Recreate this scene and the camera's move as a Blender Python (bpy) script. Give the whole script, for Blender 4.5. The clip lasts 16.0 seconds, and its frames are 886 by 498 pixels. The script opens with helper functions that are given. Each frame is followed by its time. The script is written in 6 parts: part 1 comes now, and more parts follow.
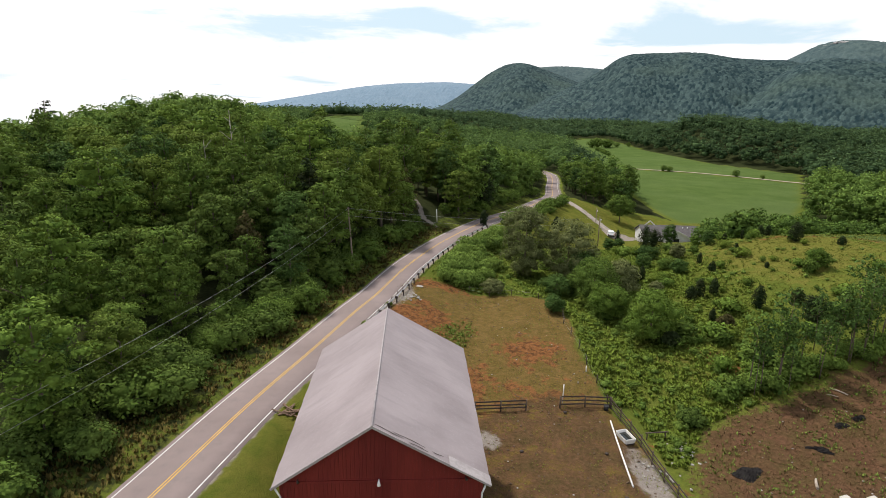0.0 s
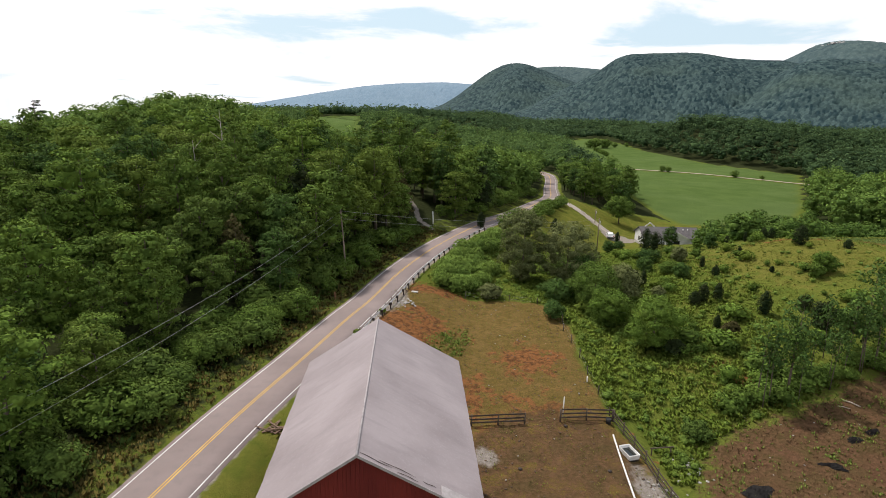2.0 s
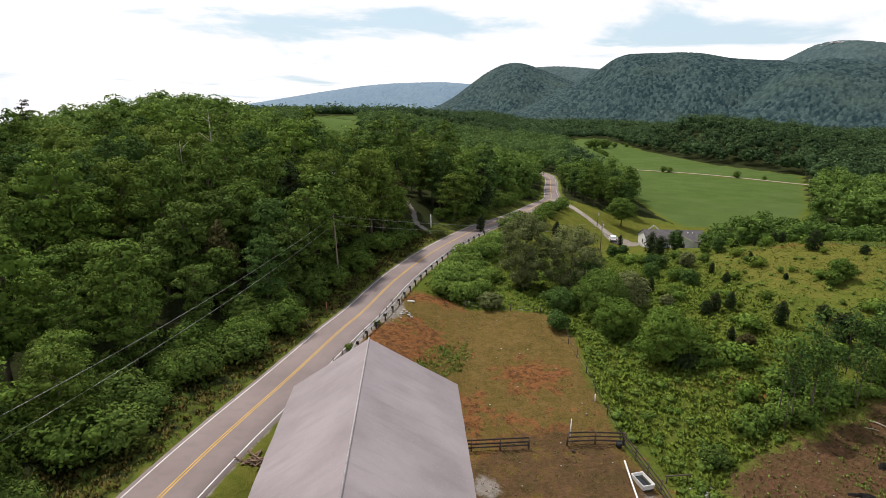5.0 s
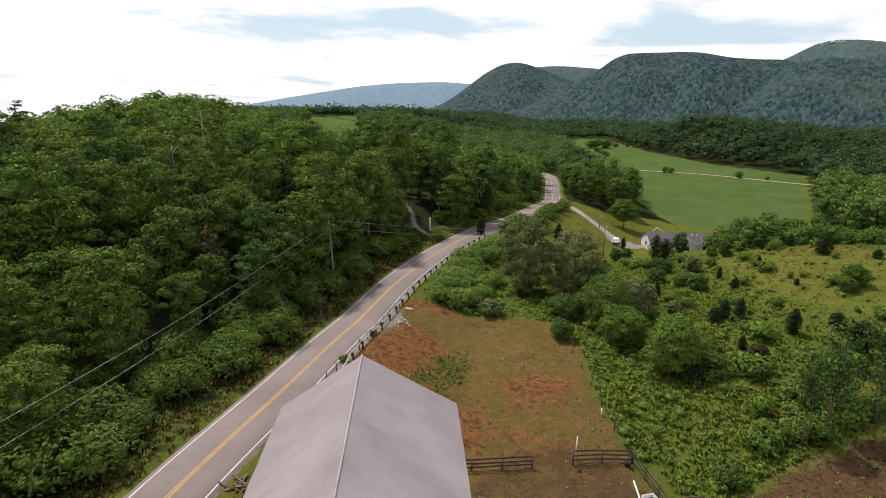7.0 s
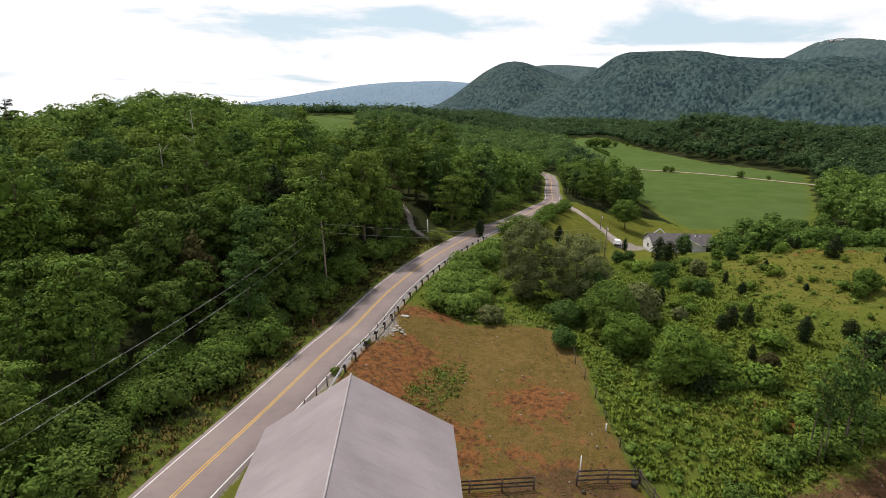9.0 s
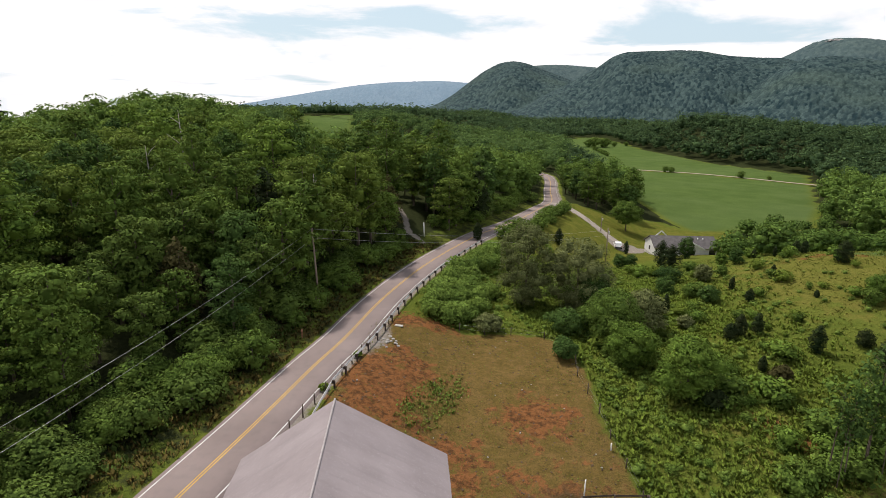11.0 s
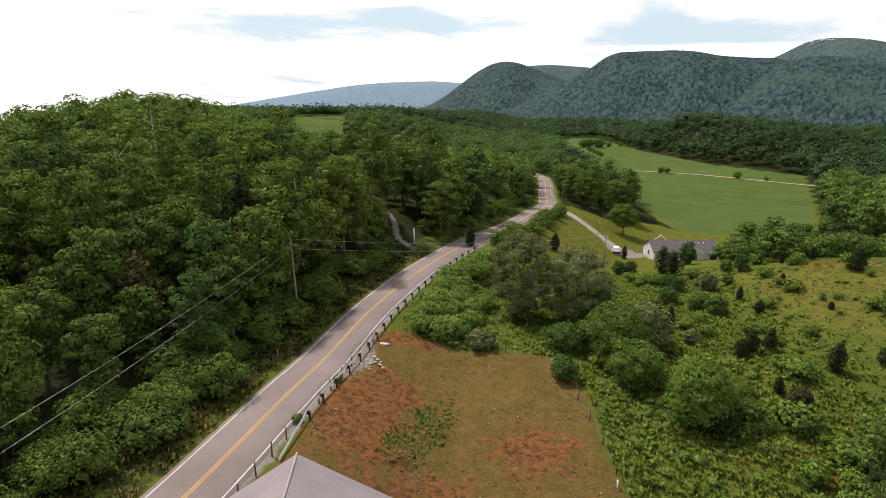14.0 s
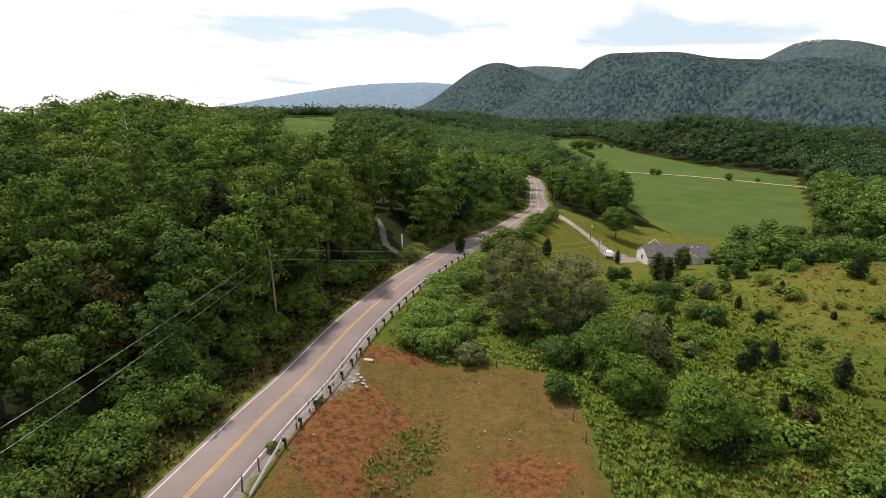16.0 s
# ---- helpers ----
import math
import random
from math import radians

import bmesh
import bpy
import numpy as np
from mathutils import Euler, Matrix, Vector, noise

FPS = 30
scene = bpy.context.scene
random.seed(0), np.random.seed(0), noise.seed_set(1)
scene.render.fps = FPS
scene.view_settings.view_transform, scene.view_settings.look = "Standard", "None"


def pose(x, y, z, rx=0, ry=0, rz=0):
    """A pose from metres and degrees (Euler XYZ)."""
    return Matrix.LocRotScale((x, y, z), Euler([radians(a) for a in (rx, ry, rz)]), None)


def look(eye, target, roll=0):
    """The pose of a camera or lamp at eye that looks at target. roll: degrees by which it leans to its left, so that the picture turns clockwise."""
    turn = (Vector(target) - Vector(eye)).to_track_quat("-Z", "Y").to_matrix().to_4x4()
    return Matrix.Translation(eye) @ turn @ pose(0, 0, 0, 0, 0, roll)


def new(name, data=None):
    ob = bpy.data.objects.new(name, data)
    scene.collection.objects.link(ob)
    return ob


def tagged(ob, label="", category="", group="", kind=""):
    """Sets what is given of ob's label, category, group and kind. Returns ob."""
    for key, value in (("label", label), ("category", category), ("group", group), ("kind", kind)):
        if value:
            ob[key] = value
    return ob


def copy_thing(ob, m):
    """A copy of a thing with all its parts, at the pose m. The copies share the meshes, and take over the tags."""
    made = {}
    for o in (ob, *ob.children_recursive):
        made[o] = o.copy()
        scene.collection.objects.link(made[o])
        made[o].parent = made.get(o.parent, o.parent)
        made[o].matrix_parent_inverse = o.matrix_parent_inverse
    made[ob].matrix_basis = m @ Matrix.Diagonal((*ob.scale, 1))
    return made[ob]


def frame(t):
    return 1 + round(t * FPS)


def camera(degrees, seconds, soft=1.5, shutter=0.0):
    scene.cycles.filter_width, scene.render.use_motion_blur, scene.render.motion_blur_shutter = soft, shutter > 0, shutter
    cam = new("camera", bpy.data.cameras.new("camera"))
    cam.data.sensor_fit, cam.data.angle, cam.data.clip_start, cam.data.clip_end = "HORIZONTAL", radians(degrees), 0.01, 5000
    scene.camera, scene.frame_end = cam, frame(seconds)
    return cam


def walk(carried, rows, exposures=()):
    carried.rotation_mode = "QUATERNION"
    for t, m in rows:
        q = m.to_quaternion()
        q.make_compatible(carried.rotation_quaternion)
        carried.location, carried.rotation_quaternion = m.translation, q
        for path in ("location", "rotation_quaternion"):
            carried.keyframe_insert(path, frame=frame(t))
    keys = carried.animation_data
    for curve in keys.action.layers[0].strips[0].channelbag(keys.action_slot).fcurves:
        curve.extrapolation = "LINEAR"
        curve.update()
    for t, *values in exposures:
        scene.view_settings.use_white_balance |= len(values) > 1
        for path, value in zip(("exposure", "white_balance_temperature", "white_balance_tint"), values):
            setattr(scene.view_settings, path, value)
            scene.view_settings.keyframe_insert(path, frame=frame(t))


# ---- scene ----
cam = camera(75.68, 16.0, soft=0.8)
PATH = [  # seconds, x, y, z, turn to the left, tilt upwards, lean
    (0, -0.828, -0.543, 27.100, -3.020, -14.226, 0.905),
    (0.5, -0.671, 0.132, 27.083, -3.047, -14.187, 0.834),
    (1, -0.545, 0.841, 27.058, -3.056, -14.141, 0.781),
    (1.5, -0.443, 1.574, 27.028, -3.159, -14.139, 0.843),
    (2, -0.359, 2.322, 26.999, -3.247, -14.204, 0.927),
    (2.5, -0.289, 3.077, 26.971, -3.289, -14.194, 0.927),
    (3, -0.227, 3.835, 26.947, -3.300, -14.207, 1.011),
    (3.5, -0.169, 4.591, 26.928, -3.357, -14.227, 1.002),
    (4, -0.113, 5.344, 26.915, -3.386, -14.212, 0.942),
    (6.5, 0.233, 9.054, 26.931, -3.352, -14.229, 0.910),
    (7, 0.324, 9.797, 26.944, -3.345, -14.212, 0.843),
    (7.5, 0.425, 10.547, 26.958, -3.342, -14.255, 0.839),
    (8, 0.534, 11.307, 26.971, -3.360, -14.265, 0.885),
    (8.5, 0.653, 12.080, 26.982, -3.367, -14.308, 0.839),
    (9, 0.779, 12.869, 26.990, -3.429, -14.322, 0.817),
    (11.5, 1.517, 17.126, 26.961, -3.615, -14.318, 0.744),
    (12, 1.680, 18.041, 26.942, -3.696, -14.321, 0.740),
    (12.5, 1.847, 18.974, 26.922, -3.746, -14.306, 0.742),
    (13, 2.017, 19.920, 26.904, -3.762, -14.277, 0.685),
    (13.5, 2.190, 20.872, 26.889, -3.838, -14.296, 0.705),
    (14, 2.366, 21.821, 26.884, -4.128, -14.269, 0.667),
    (14.5, 2.544, 22.759, 26.891, -4.890, -14.259, 0.665),
    (15, 2.726, 23.671, 26.919, -5.009, -14.269, 0.712),
    (15.5, 2.913, 24.545, 26.973, -5.193, -14.201, 0.650),
    (16, 3.104, 25.362, 27.062, -5.000, -14.165, 0.667),
]


def aimed(x, y, z, turn, tilt, lean):
    """The pose of the flying camera from its heading, tilt and lean in degrees."""
    return pose(x, y, z) @ pose(0, 0, 0, 0, 0, turn) @ pose(0, 0, 0, 90 + tilt) @ pose(0, 0, 0, 0, 0, lean)


walk(cam, [(t, aimed(*row)) for t, *row in PATH], [(0, -0.20, 6550, 14), (4, -0.29, 6550, 14), (9, -0.33, 6600, 14.5), (12.5, -0.31, 6700, 15), (16, -0.20, 6800, 16.5)])

# ---- sky and sun ----
SUN_HIGH, SUN_TURN = 58.0, -38.0
world = bpy.data.worlds.new("summer_sky")
scene.world = world
world.use_nodes = True


def build_sky():
    nt = world.node_tree
    nodes, link = nt.nodes, nt.links.new
    nodes.clear()

    def node(kind, **props):
        n = nodes.new(kind)
        for k, v in props.items():
            if k == "op":
                n.operation = v
            elif k == "blend":
                n.data_type, n.blend_type = "RGBA", v
        return n

    def math_node(op, a, b=None, clamp=False):
        n = nodes.new("ShaderNodeMath")
        n.operation, n.use_clamp = op, clamp
        for i, v in enumerate((a, b)):
            if v is None:
                continue
            if isinstance(v, (int, float)):
                n.inputs[i].default_value = v
            else:
                link(v, n.inputs[i])
        return n.outputs[0]

    sky = nodes.new("ShaderNodeTexSky")
    sky.sky_type, sky.sun_disc = "NISHITA", False
    sky.sun_elevation, sky.sun_rotation = radians(SUN_HIGH), radians(SUN_TURN)
    sky.air_density, sky.dust_density = 1.0, 1.5
    coord = nodes.new("ShaderNodeTexCoord").outputs["Generated"]
    sep = nodes.new("ShaderNodeSeparateXYZ")
    link(coord, sep.inputs[0])
    high = math_node("ADD", math_node("MAXIMUM", sep.outputs[2], 0.0), 0.09)
    comb = nodes.new("ShaderNodeCombineXYZ")
    comb_parts = [math_node("DIVIDE", sep.outputs[0], high), math_node("DIVIDE", sep.outputs[1], high)]
    link(comb_parts[0], comb.inputs[0])
    link(comb_parts[1], comb.inputs[1])
    cloud = nodes.new("ShaderNodeTexNoise")
    cloud.inputs["Scale"].default_value, cloud.inputs["Detail"].default_value, cloud.inputs["Roughness"].default_value = 0.7, 8, 0.6
    cloud.inputs["Distortion"].default_value = 0.4
    shift = nodes.new("ShaderNodeVectorMath")
    shift.operation = "ADD"
    shift.inputs[1].default_value = CLOUD_SHIFT
    link(comb.outputs[0], shift.inputs[0])
    link(shift.outputs[0], cloud.inputs["Vector"])
    clear = nodes.new("ShaderNodeMapRange")
    clear.interpolation_type = "SMOOTHSTEP"
    clear.inputs["From Min"].default_value, clear.inputs["From Max"].default_value, clear.inputs["To Max"].default_value = 0.16, 0.6, 0.12
    link(sep.outputs[2], clear.inputs["Value"])
    gaps = nodes.new("ShaderNodeMapRange")
    gaps.interpolation_type = "SMOOTHSTEP"
    gaps.inputs["From Min"].default_value, gaps.inputs["From Max"].default_value = 0.29, 0.47
    spread = math_node("SUBTRACT", cloud.outputs["Fac"], clear.outputs[0])
    for u, v, a, b in CLEARINGS:
        du = math_node("DIVIDE", math_node("SUBTRACT", comb_parts[0], u), a)
        dv = math_node("DIVIDE", math_node("SUBTRACT", comb_parts[1], v), b)
        far_off = math_node("SQRT", math_node("ADD", math_node("MULTIPLY", du, du), math_node("MULTIPLY", dv, dv)))
        spread = math_node("SUBTRACT", spread, math_node("MULTIPLY", math_node("SUBTRACT", 1.0, far_off, True), 0.27))
    link(spread, gaps.inputs["Value"])
    fine = nodes.new("ShaderNodeTexNoise")
    fine.inputs["Scale"].default_value, fine.inputs["Detail"].default_value = 2.2, 6
    link(comb.outputs[0], fine.inputs["Vector"])
    shade = nodes.new("ShaderNodeMapRange")
    shade.inputs["From Min"].default_value, shade.inputs["From Max"].default_value = 0.3, 0.75
    shade.inputs["To Min"].default_value, shade.inputs["To Max"].default_value = 1.08, 0.95
    link(fine.outputs["Fac"], shade.inputs["Value"])
    white = nodes.new("ShaderNodeMix")
    white.data_type, white.blend_type = "RGBA", "MULTIPLY"
    white.inputs["Factor"].default_value = 1.0
    white.inputs["A"].default_value = (*CLOUD_WHITE, 1)
    link(shade.outputs[0], white.inputs["B"])
    blue = nodes.new("ShaderNodeMix")
    blue.data_type, blue.blend_type = "RGBA", "MULTIPLY"
    blue.inputs["Factor"].default_value = 1.0
    link(sky.outputs[0], blue.inputs["A"])
    blue.inputs["B"].default_value = (SKY_POWER, SKY_POWER, SKY_POWER, 1)
    veil = nodes.new("ShaderNodeMix")
    veil.data_type = "RGBA"
    link(math_node("SUBTRACT", 0.8, math_node("MULTIPLY", clear.outputs[0], 4.5)), veil.inputs["Factor"])
    link(blue.outputs["Result"], veil.inputs["A"])
    veil.inputs["B"].default_value = (0.86, 1.10, 1.22, 1)
    both = nodes.new("ShaderNodeMix")
    both.data_type = "RGBA"
    link(gaps.outputs[0], both.inputs["Factor"])
    link(veil.outputs["Result"], both.inputs["A"])
    link(white.outputs["Result"], both.inputs["B"])
    back = nodes.new("ShaderNodeBackground")
    link(both.outputs["Result"], back.inputs["Color"])
    out = nodes.new("ShaderNodeOutputWorld")
    link(back.outputs[0], out.inputs["Surface"])


CLEARINGS = [(-0.3, 4.5, 2.0, 0.95), (2.35, 4.65, 1.3, 0.8)]
CLOUD_SHIFT, CLOUD_WHITE, SKY_POWER = (7.3, 4.1, 0.0), (1.30, 1.31, 1.32), 0.12
build_sky()
sun = new("sun", bpy.data.lights.new("sun", "SUN"))
sun.data.energy, sun.data.angle, sun.data.color = 5.0, radians(2.5), (1.0, 0.95, 0.86)
sun.matrix_world = look((0, 0, 0), (-math.sin(radians(SUN_TURN)) * math.cos(radians(SUN_HIGH)), -math.cos(radians(SUN_TURN)) * math.cos(radians(SUN_HIGH)), -math.sin(radians(SUN_HIGH))))

# ---- materials ----
def material(name, rough=0.8, metal=0.0, spec=0.3):
    """A new material with its Principled shader; returns material, node tree and shader."""
    m = bpy.data.materials.new(name)
    m.use_nodes = True
    p = m.node_tree.nodes["Principled BSDF"]
    p.inputs["Roughness"].default_value, p.inputs["Metallic"].default_value = rough, metal
    p.inputs["Specular IOR Level"].default_value = spec
    return m, m.node_tree, p


def noise_fac(nt, scale, detail=4, low=0.35, high=0.65, rough=0.55, coords="Object", stretch=None):
    n = nt.nodes.new("ShaderNodeTexNoise")
    n.inputs["Scale"].default_value, n.inputs["Detail"].default_value, n.inputs["Roughness"].default_value = scale, detail, rough
    if coords == "World":
        src = nt.nodes.new("ShaderNodeNewGeometry").outputs["Position"]
    else:
        src = nt.nodes.new("ShaderNodeTexCoord").outputs[coords]
    if stretch:
        mp = nt.nodes.new("ShaderNodeMapping")
        mp.inputs["Scale"].default_value = stretch
        nt.links.new(src, mp.inputs["Vector"])
        src = mp.outputs[0]
    nt.links.new(src, n.inputs["Vector"])
    r = nt.nodes.new("ShaderNodeMapRange")
    r.inputs["From Min"].default_value, r.inputs["From Max"].default_value = low, high
    nt.links.new(n.outputs["Fac"], r.inputs["Value"])
    return r.outputs[0]


def colour_mix(nt, fac, a, b, blend="MIX"):
    n = nt.nodes.new("ShaderNodeMix")
    n.data_type, n.blend_type = "RGBA", blend
    for key, v in (("Factor", fac), ("A", a), ("B", b)):
        if isinstance(v, (int, float)):
            n.inputs[key].default_value = v
        elif isinstance(v, tuple):
            n.inputs[key].default_value = (*v, 1)
        else:
            nt.links.new(v, n.inputs[key])
    return n.outputs["Result"]


def calc(nt, op, a, b, clamp=False):
    n = nt.nodes.new("ShaderNodeMath")
    n.operation, n.use_clamp = op, clamp
    for i, v in enumerate((a, b)):
        if isinstance(v, (int, float)):
            n.inputs[i].default_value = v
        else:
            nt.links.new(v, n.inputs[i])
    return n.outputs[0]


def relief(nt, p, fac, strength, depth):
    b = nt.nodes.new("ShaderNodeBump")
    b.inputs["Strength"].default_value, b.inputs["Distance"].default_value = strength, depth
    nt.links.new(fac, b.inputs["Height"])
    nt.links.new(b.outputs[0], p.inputs["Normal"])


def plain(name, a, b, scale=3.0, rough=0.8, metal=0.0, fine=30.0, bump=0.15, spec=0.3, stretch=None):
    """Two tones by coarse and fine noise, with fine relief."""
    m, nt, p = material(name, rough, metal, spec)
    c = colour_mix(nt, noise_fac(nt, scale, stretch=stretch), a, b)
    f = noise_fac(nt, fine, 3, 0.3, 0.7, stretch=stretch)
    c = colour_mix(nt, calc(nt, "MULTIPLY", f, 0.35), c, tuple(v * 0.55 for v in a))
    nt.links.new(c, p.inputs["Base Color"])
    relief(nt, p, f, bump, 0.02)
    return m


def foliage(name, dark, light, warm, seep=0.17):
    """Leaves: tone by the plant, by the spray of leaves and by coarse noise."""
    m, nt, p = material(name, 0.8, 0, 0.04)
    info = nt.nodes.new("ShaderNodeObjectInfo").outputs["Random"]
    isle = nt.nodes.new("ShaderNodeNewGeometry").outputs["Random Per Island"]
    c = colour_mix(nt, info, dark, light)
    c = colour_mix(nt, calc(nt, "MULTIPLY", noise_fac(nt, 0.5, 3, coords="World"), 0.5), c, warm)
    lit = colour_mix(nt, calc(nt, "POWER", isle, 1.6), tuple(v * 0.6 for v in dark), tuple(v * 1.45 for v in light))
    c = colour_mix(nt, 0.5, c, lit)
    nt.links.new(c, p.inputs["Base Color"])
    t = nt.nodes.new("ShaderNodeBsdfTranslucent")
    nt.links.new(colour_mix(nt, 0.5, c, warm), t.inputs["Color"])
    mix = nt.nodes.new("ShaderNodeMixShader")
    mix.inputs[0].default_value = seep
    nt.links.new(p.outputs[0], mix.inputs[1])
    nt.links.new(t.outputs[0], mix.inputs[2])
    nt.links.new(mix.outputs[0], nt.nodes["Material Output"].inputs["Surface"])
    return m


LEAF_GREEN = foliage("leaves_green", (0.032, 0.068, 0.014), (0.122, 0.198, 0.036), (0.165, 0.210, 0.038))
LEAF_BRIGHT = foliage("leaves_bright", (0.050, 0.100, 0.018), (0.142, 0.230, 0.038), (0.180, 0.232, 0.038))
LEAF_DEEP = foliage("leaves_deep_green", (0.026, 0.062, 0.018), (0.080, 0.145, 0.034), (0.105, 0.150, 0.034))
LEAF_YELLOW = foliage("leaves_yellow_green", (0.050, 0.086, 0.016), (0.140, 0.205, 0.036), (0.170, 0.208, 0.038))
LEAF_ROADSIDE = foliage("leaves_roadside", (0.034, 0.068, 0.016), (0.108, 0.168, 0.034), (0.132, 0.168, 0.034))
LEAF_OLIVE = foliage("leaves_olive_grey", (0.086, 0.106, 0.038), (0.190, 0.212, 0.086), (0.160, 0.178, 0.062))
LEAF_CEDAR = foliage("leaves_cedar", (0.014, 0.030, 0.012), (0.032, 0.052, 0.018), (0.060, 0.050, 0.020), 0.15)
LEAF_RUST = foliage("leaves_rusty", (0.056, 0.054, 0.020), (0.092, 0.084, 0.032), (0.100, 0.084, 0.032), 0.15)
LEAF_SUMAC = foliage("leaves_sumac", (0.060, 0.112, 0.022), (0.152, 0.232, 0.044), (0.176, 0.230, 0.042))
LEAF_HERB = foliage("leaves_tall_herbs", (0.078, 0.138, 0.026), (0.170, 0.245, 0.050), (0.200, 0.250, 0.046))
LEAF_THICKET = foliage("leaves_thicket", (0.044, 0.094, 0.022), (0.128, 0.212, 0.042), (0.155, 0.212, 0.042))
WEED = foliage("weed_leaves", (0.090, 0.145, 0.020), (0.150, 0.215, 0.034), (0.195, 0.225, 0.040))
DRY_GRASS = foliage("dry_grass", (0.110, 0.145, 0.024), (0.175, 0.200, 0.040), (0.210, 0.200, 0.046))
BARK = plain("bark", (0.10, 0.075, 0.055), (0.17, 0.14, 0.11), 2.0, 0.9, fine=14, bump=0.5, stretch=(1, 1, 0.25))
PALE_BARK = plain("pale_dead_bark", (0.30, 0.27, 0.23), (0.42, 0.39, 0.35), 2.0, 0.9, fine=14, bump=0.4, stretch=(1, 1, 0.25))
RED_PAINT = plain("red_barn_paint", (0.115, 0.010, 0.009), (0.165, 0.018, 0.014), 0.7, 0.7, fine=9, bump=0.2, stretch=(1, 1, 0.12))
WHITE_TRIM = plain("white_paint", (0.72, 0.72, 0.72), (0.82, 0.82, 0.80), 2.0, 0.5)
POLE_WOOD = plain("pole_wood", (0.20, 0.15, 0.12), (0.30, 0.23, 0.19), 1.0, 0.85, fine=20, bump=0.3, stretch=(3, 3, 0.2))
FENCE_WOOD = plain("dark_fence_wood", (0.060, 0.045, 0.035), (0.110, 0.085, 0.065), 1.5, 0.85, fine=22, bump=0.3)
STEEL = plain("galvanised_steel", (0.64, 0.64, 0.64), (0.76, 0.76, 0.75), 2.5, 0.5, 0.05, bump=0.05)
DARK_STEEL = plain("rusty_steel", (0.045, 0.035, 0.030), (0.080, 0.060, 0.050), 3.0, 0.8, 0.2)
CONCRETE = plain("concrete", (0.42, 0.40, 0.36), (0.55, 0.53, 0.49), 1.2, 0.9, fine=25)
RUBBER = plain("black_rubber", (0.015, 0.015, 0.016), (0.03, 0.03, 0.03), 4, 0.8)
PVC = plain("white_plastic", (0.74, 0.73, 0.70), (0.84, 0.83, 0.80), 1.5, 0.4)
ASH = plain("black_ash", (0.010, 0.009, 0.009), (0.026, 0.024, 0.023), 2.0, 1.0, fine=12, bump=0.6, spec=0.05)
STONE = plain("grey_stone", (0.26, 0.25, 0.23), (0.42, 0.40, 0.37), 2.5, 0.9, fine=18, bump=0.4)
PALE_ROCK = plain("pale_rock", (0.30, 0.29, 0.28), (0.42, 0.40, 0.39), 0.2, 0.9, fine=1.0)
WOOD_PALE = plain("weathered_timber", (0.30, 0.25, 0.20), (0.45, 0.40, 0.33), 2.0, 0.9, fine=20)
RIDGE = plain("pale_ridge_metal", (0.30, 0.27, 0.27), (0.38, 0.35, 0.35), 1.2, 0.6, fine=5, bump=0.1)
WIRE = plain("aluminium_wire", (0.34, 0.34, 0.34), (0.42, 0.42, 0.41), 1.0, 0.5, 0.6, bump=0.0)


def roof_material():
    m, nt, p = material("painted_metal_roof", 0.5, 0.0, 0.4)
    c = colour_mix(nt, noise_fac(nt, 0.22, 5), (0.216, 0.182, 0.186), (0.286, 0.246, 0.252))
    c = colour_mix(nt, calc(nt, "MULTIPLY", noise_fac(nt, 0.9, 6, 0.5, 0.75, stretch=(0.35, 2.2, 0.35)), 0.5), c, (0.185, 0.160, 0.165))
    c = colour_mix(nt, calc(nt, "MULTIPLY", noise_fac(nt, 6, 3, 0.55, 0.8), 0.3), c, (0.37, 0.35, 0.355))
    nt.links.new(c, p.inputs["Base Color"])
    relief(nt, p, noise_fac(nt, 1.4, 3), 0.1, 0.02)
    return m


ROOF = roof_material()


def asphalt_material():
    m, nt, p = material("worn_asphalt", 0.85, 0, 0.25)
    c = colour_mix(nt, noise_fac(nt, 0.12, 5, coords="World"), (0.190, 0.148, 0.139), (0.242, 0.192, 0.181))
    c = colour_mix(nt, calc(nt, "MULTIPLY", noise_fac(nt, 1.1, 5, 0.5, 0.75, coords="World"), 0.35), c, (0.125, 0.112, 0.110))
    f = noise_fac(nt, 25, 3, 0.3, 0.7, coords="World")
    c = colour_mix(nt, calc(nt, "MULTIPLY", f, 0.25), c, (0.14, 0.13, 0.125))
    nt.links.new(c, p.inputs["Base Color"])
    relief(nt, p, f, 0.3, 0.01)
    return m


ASPHALT = asphalt_material()
LINE_WHITE = plain("road_line_white", (0.46, 0.45, 0.44), (0.62, 0.61, 0.59), 0.8, 0.7, fine=6)
LINE_YELLOW = plain("road_line_yellow", (0.48, 0.29, 0.055), (0.58, 0.37, 0.09), 0.8, 0.7, fine=6)


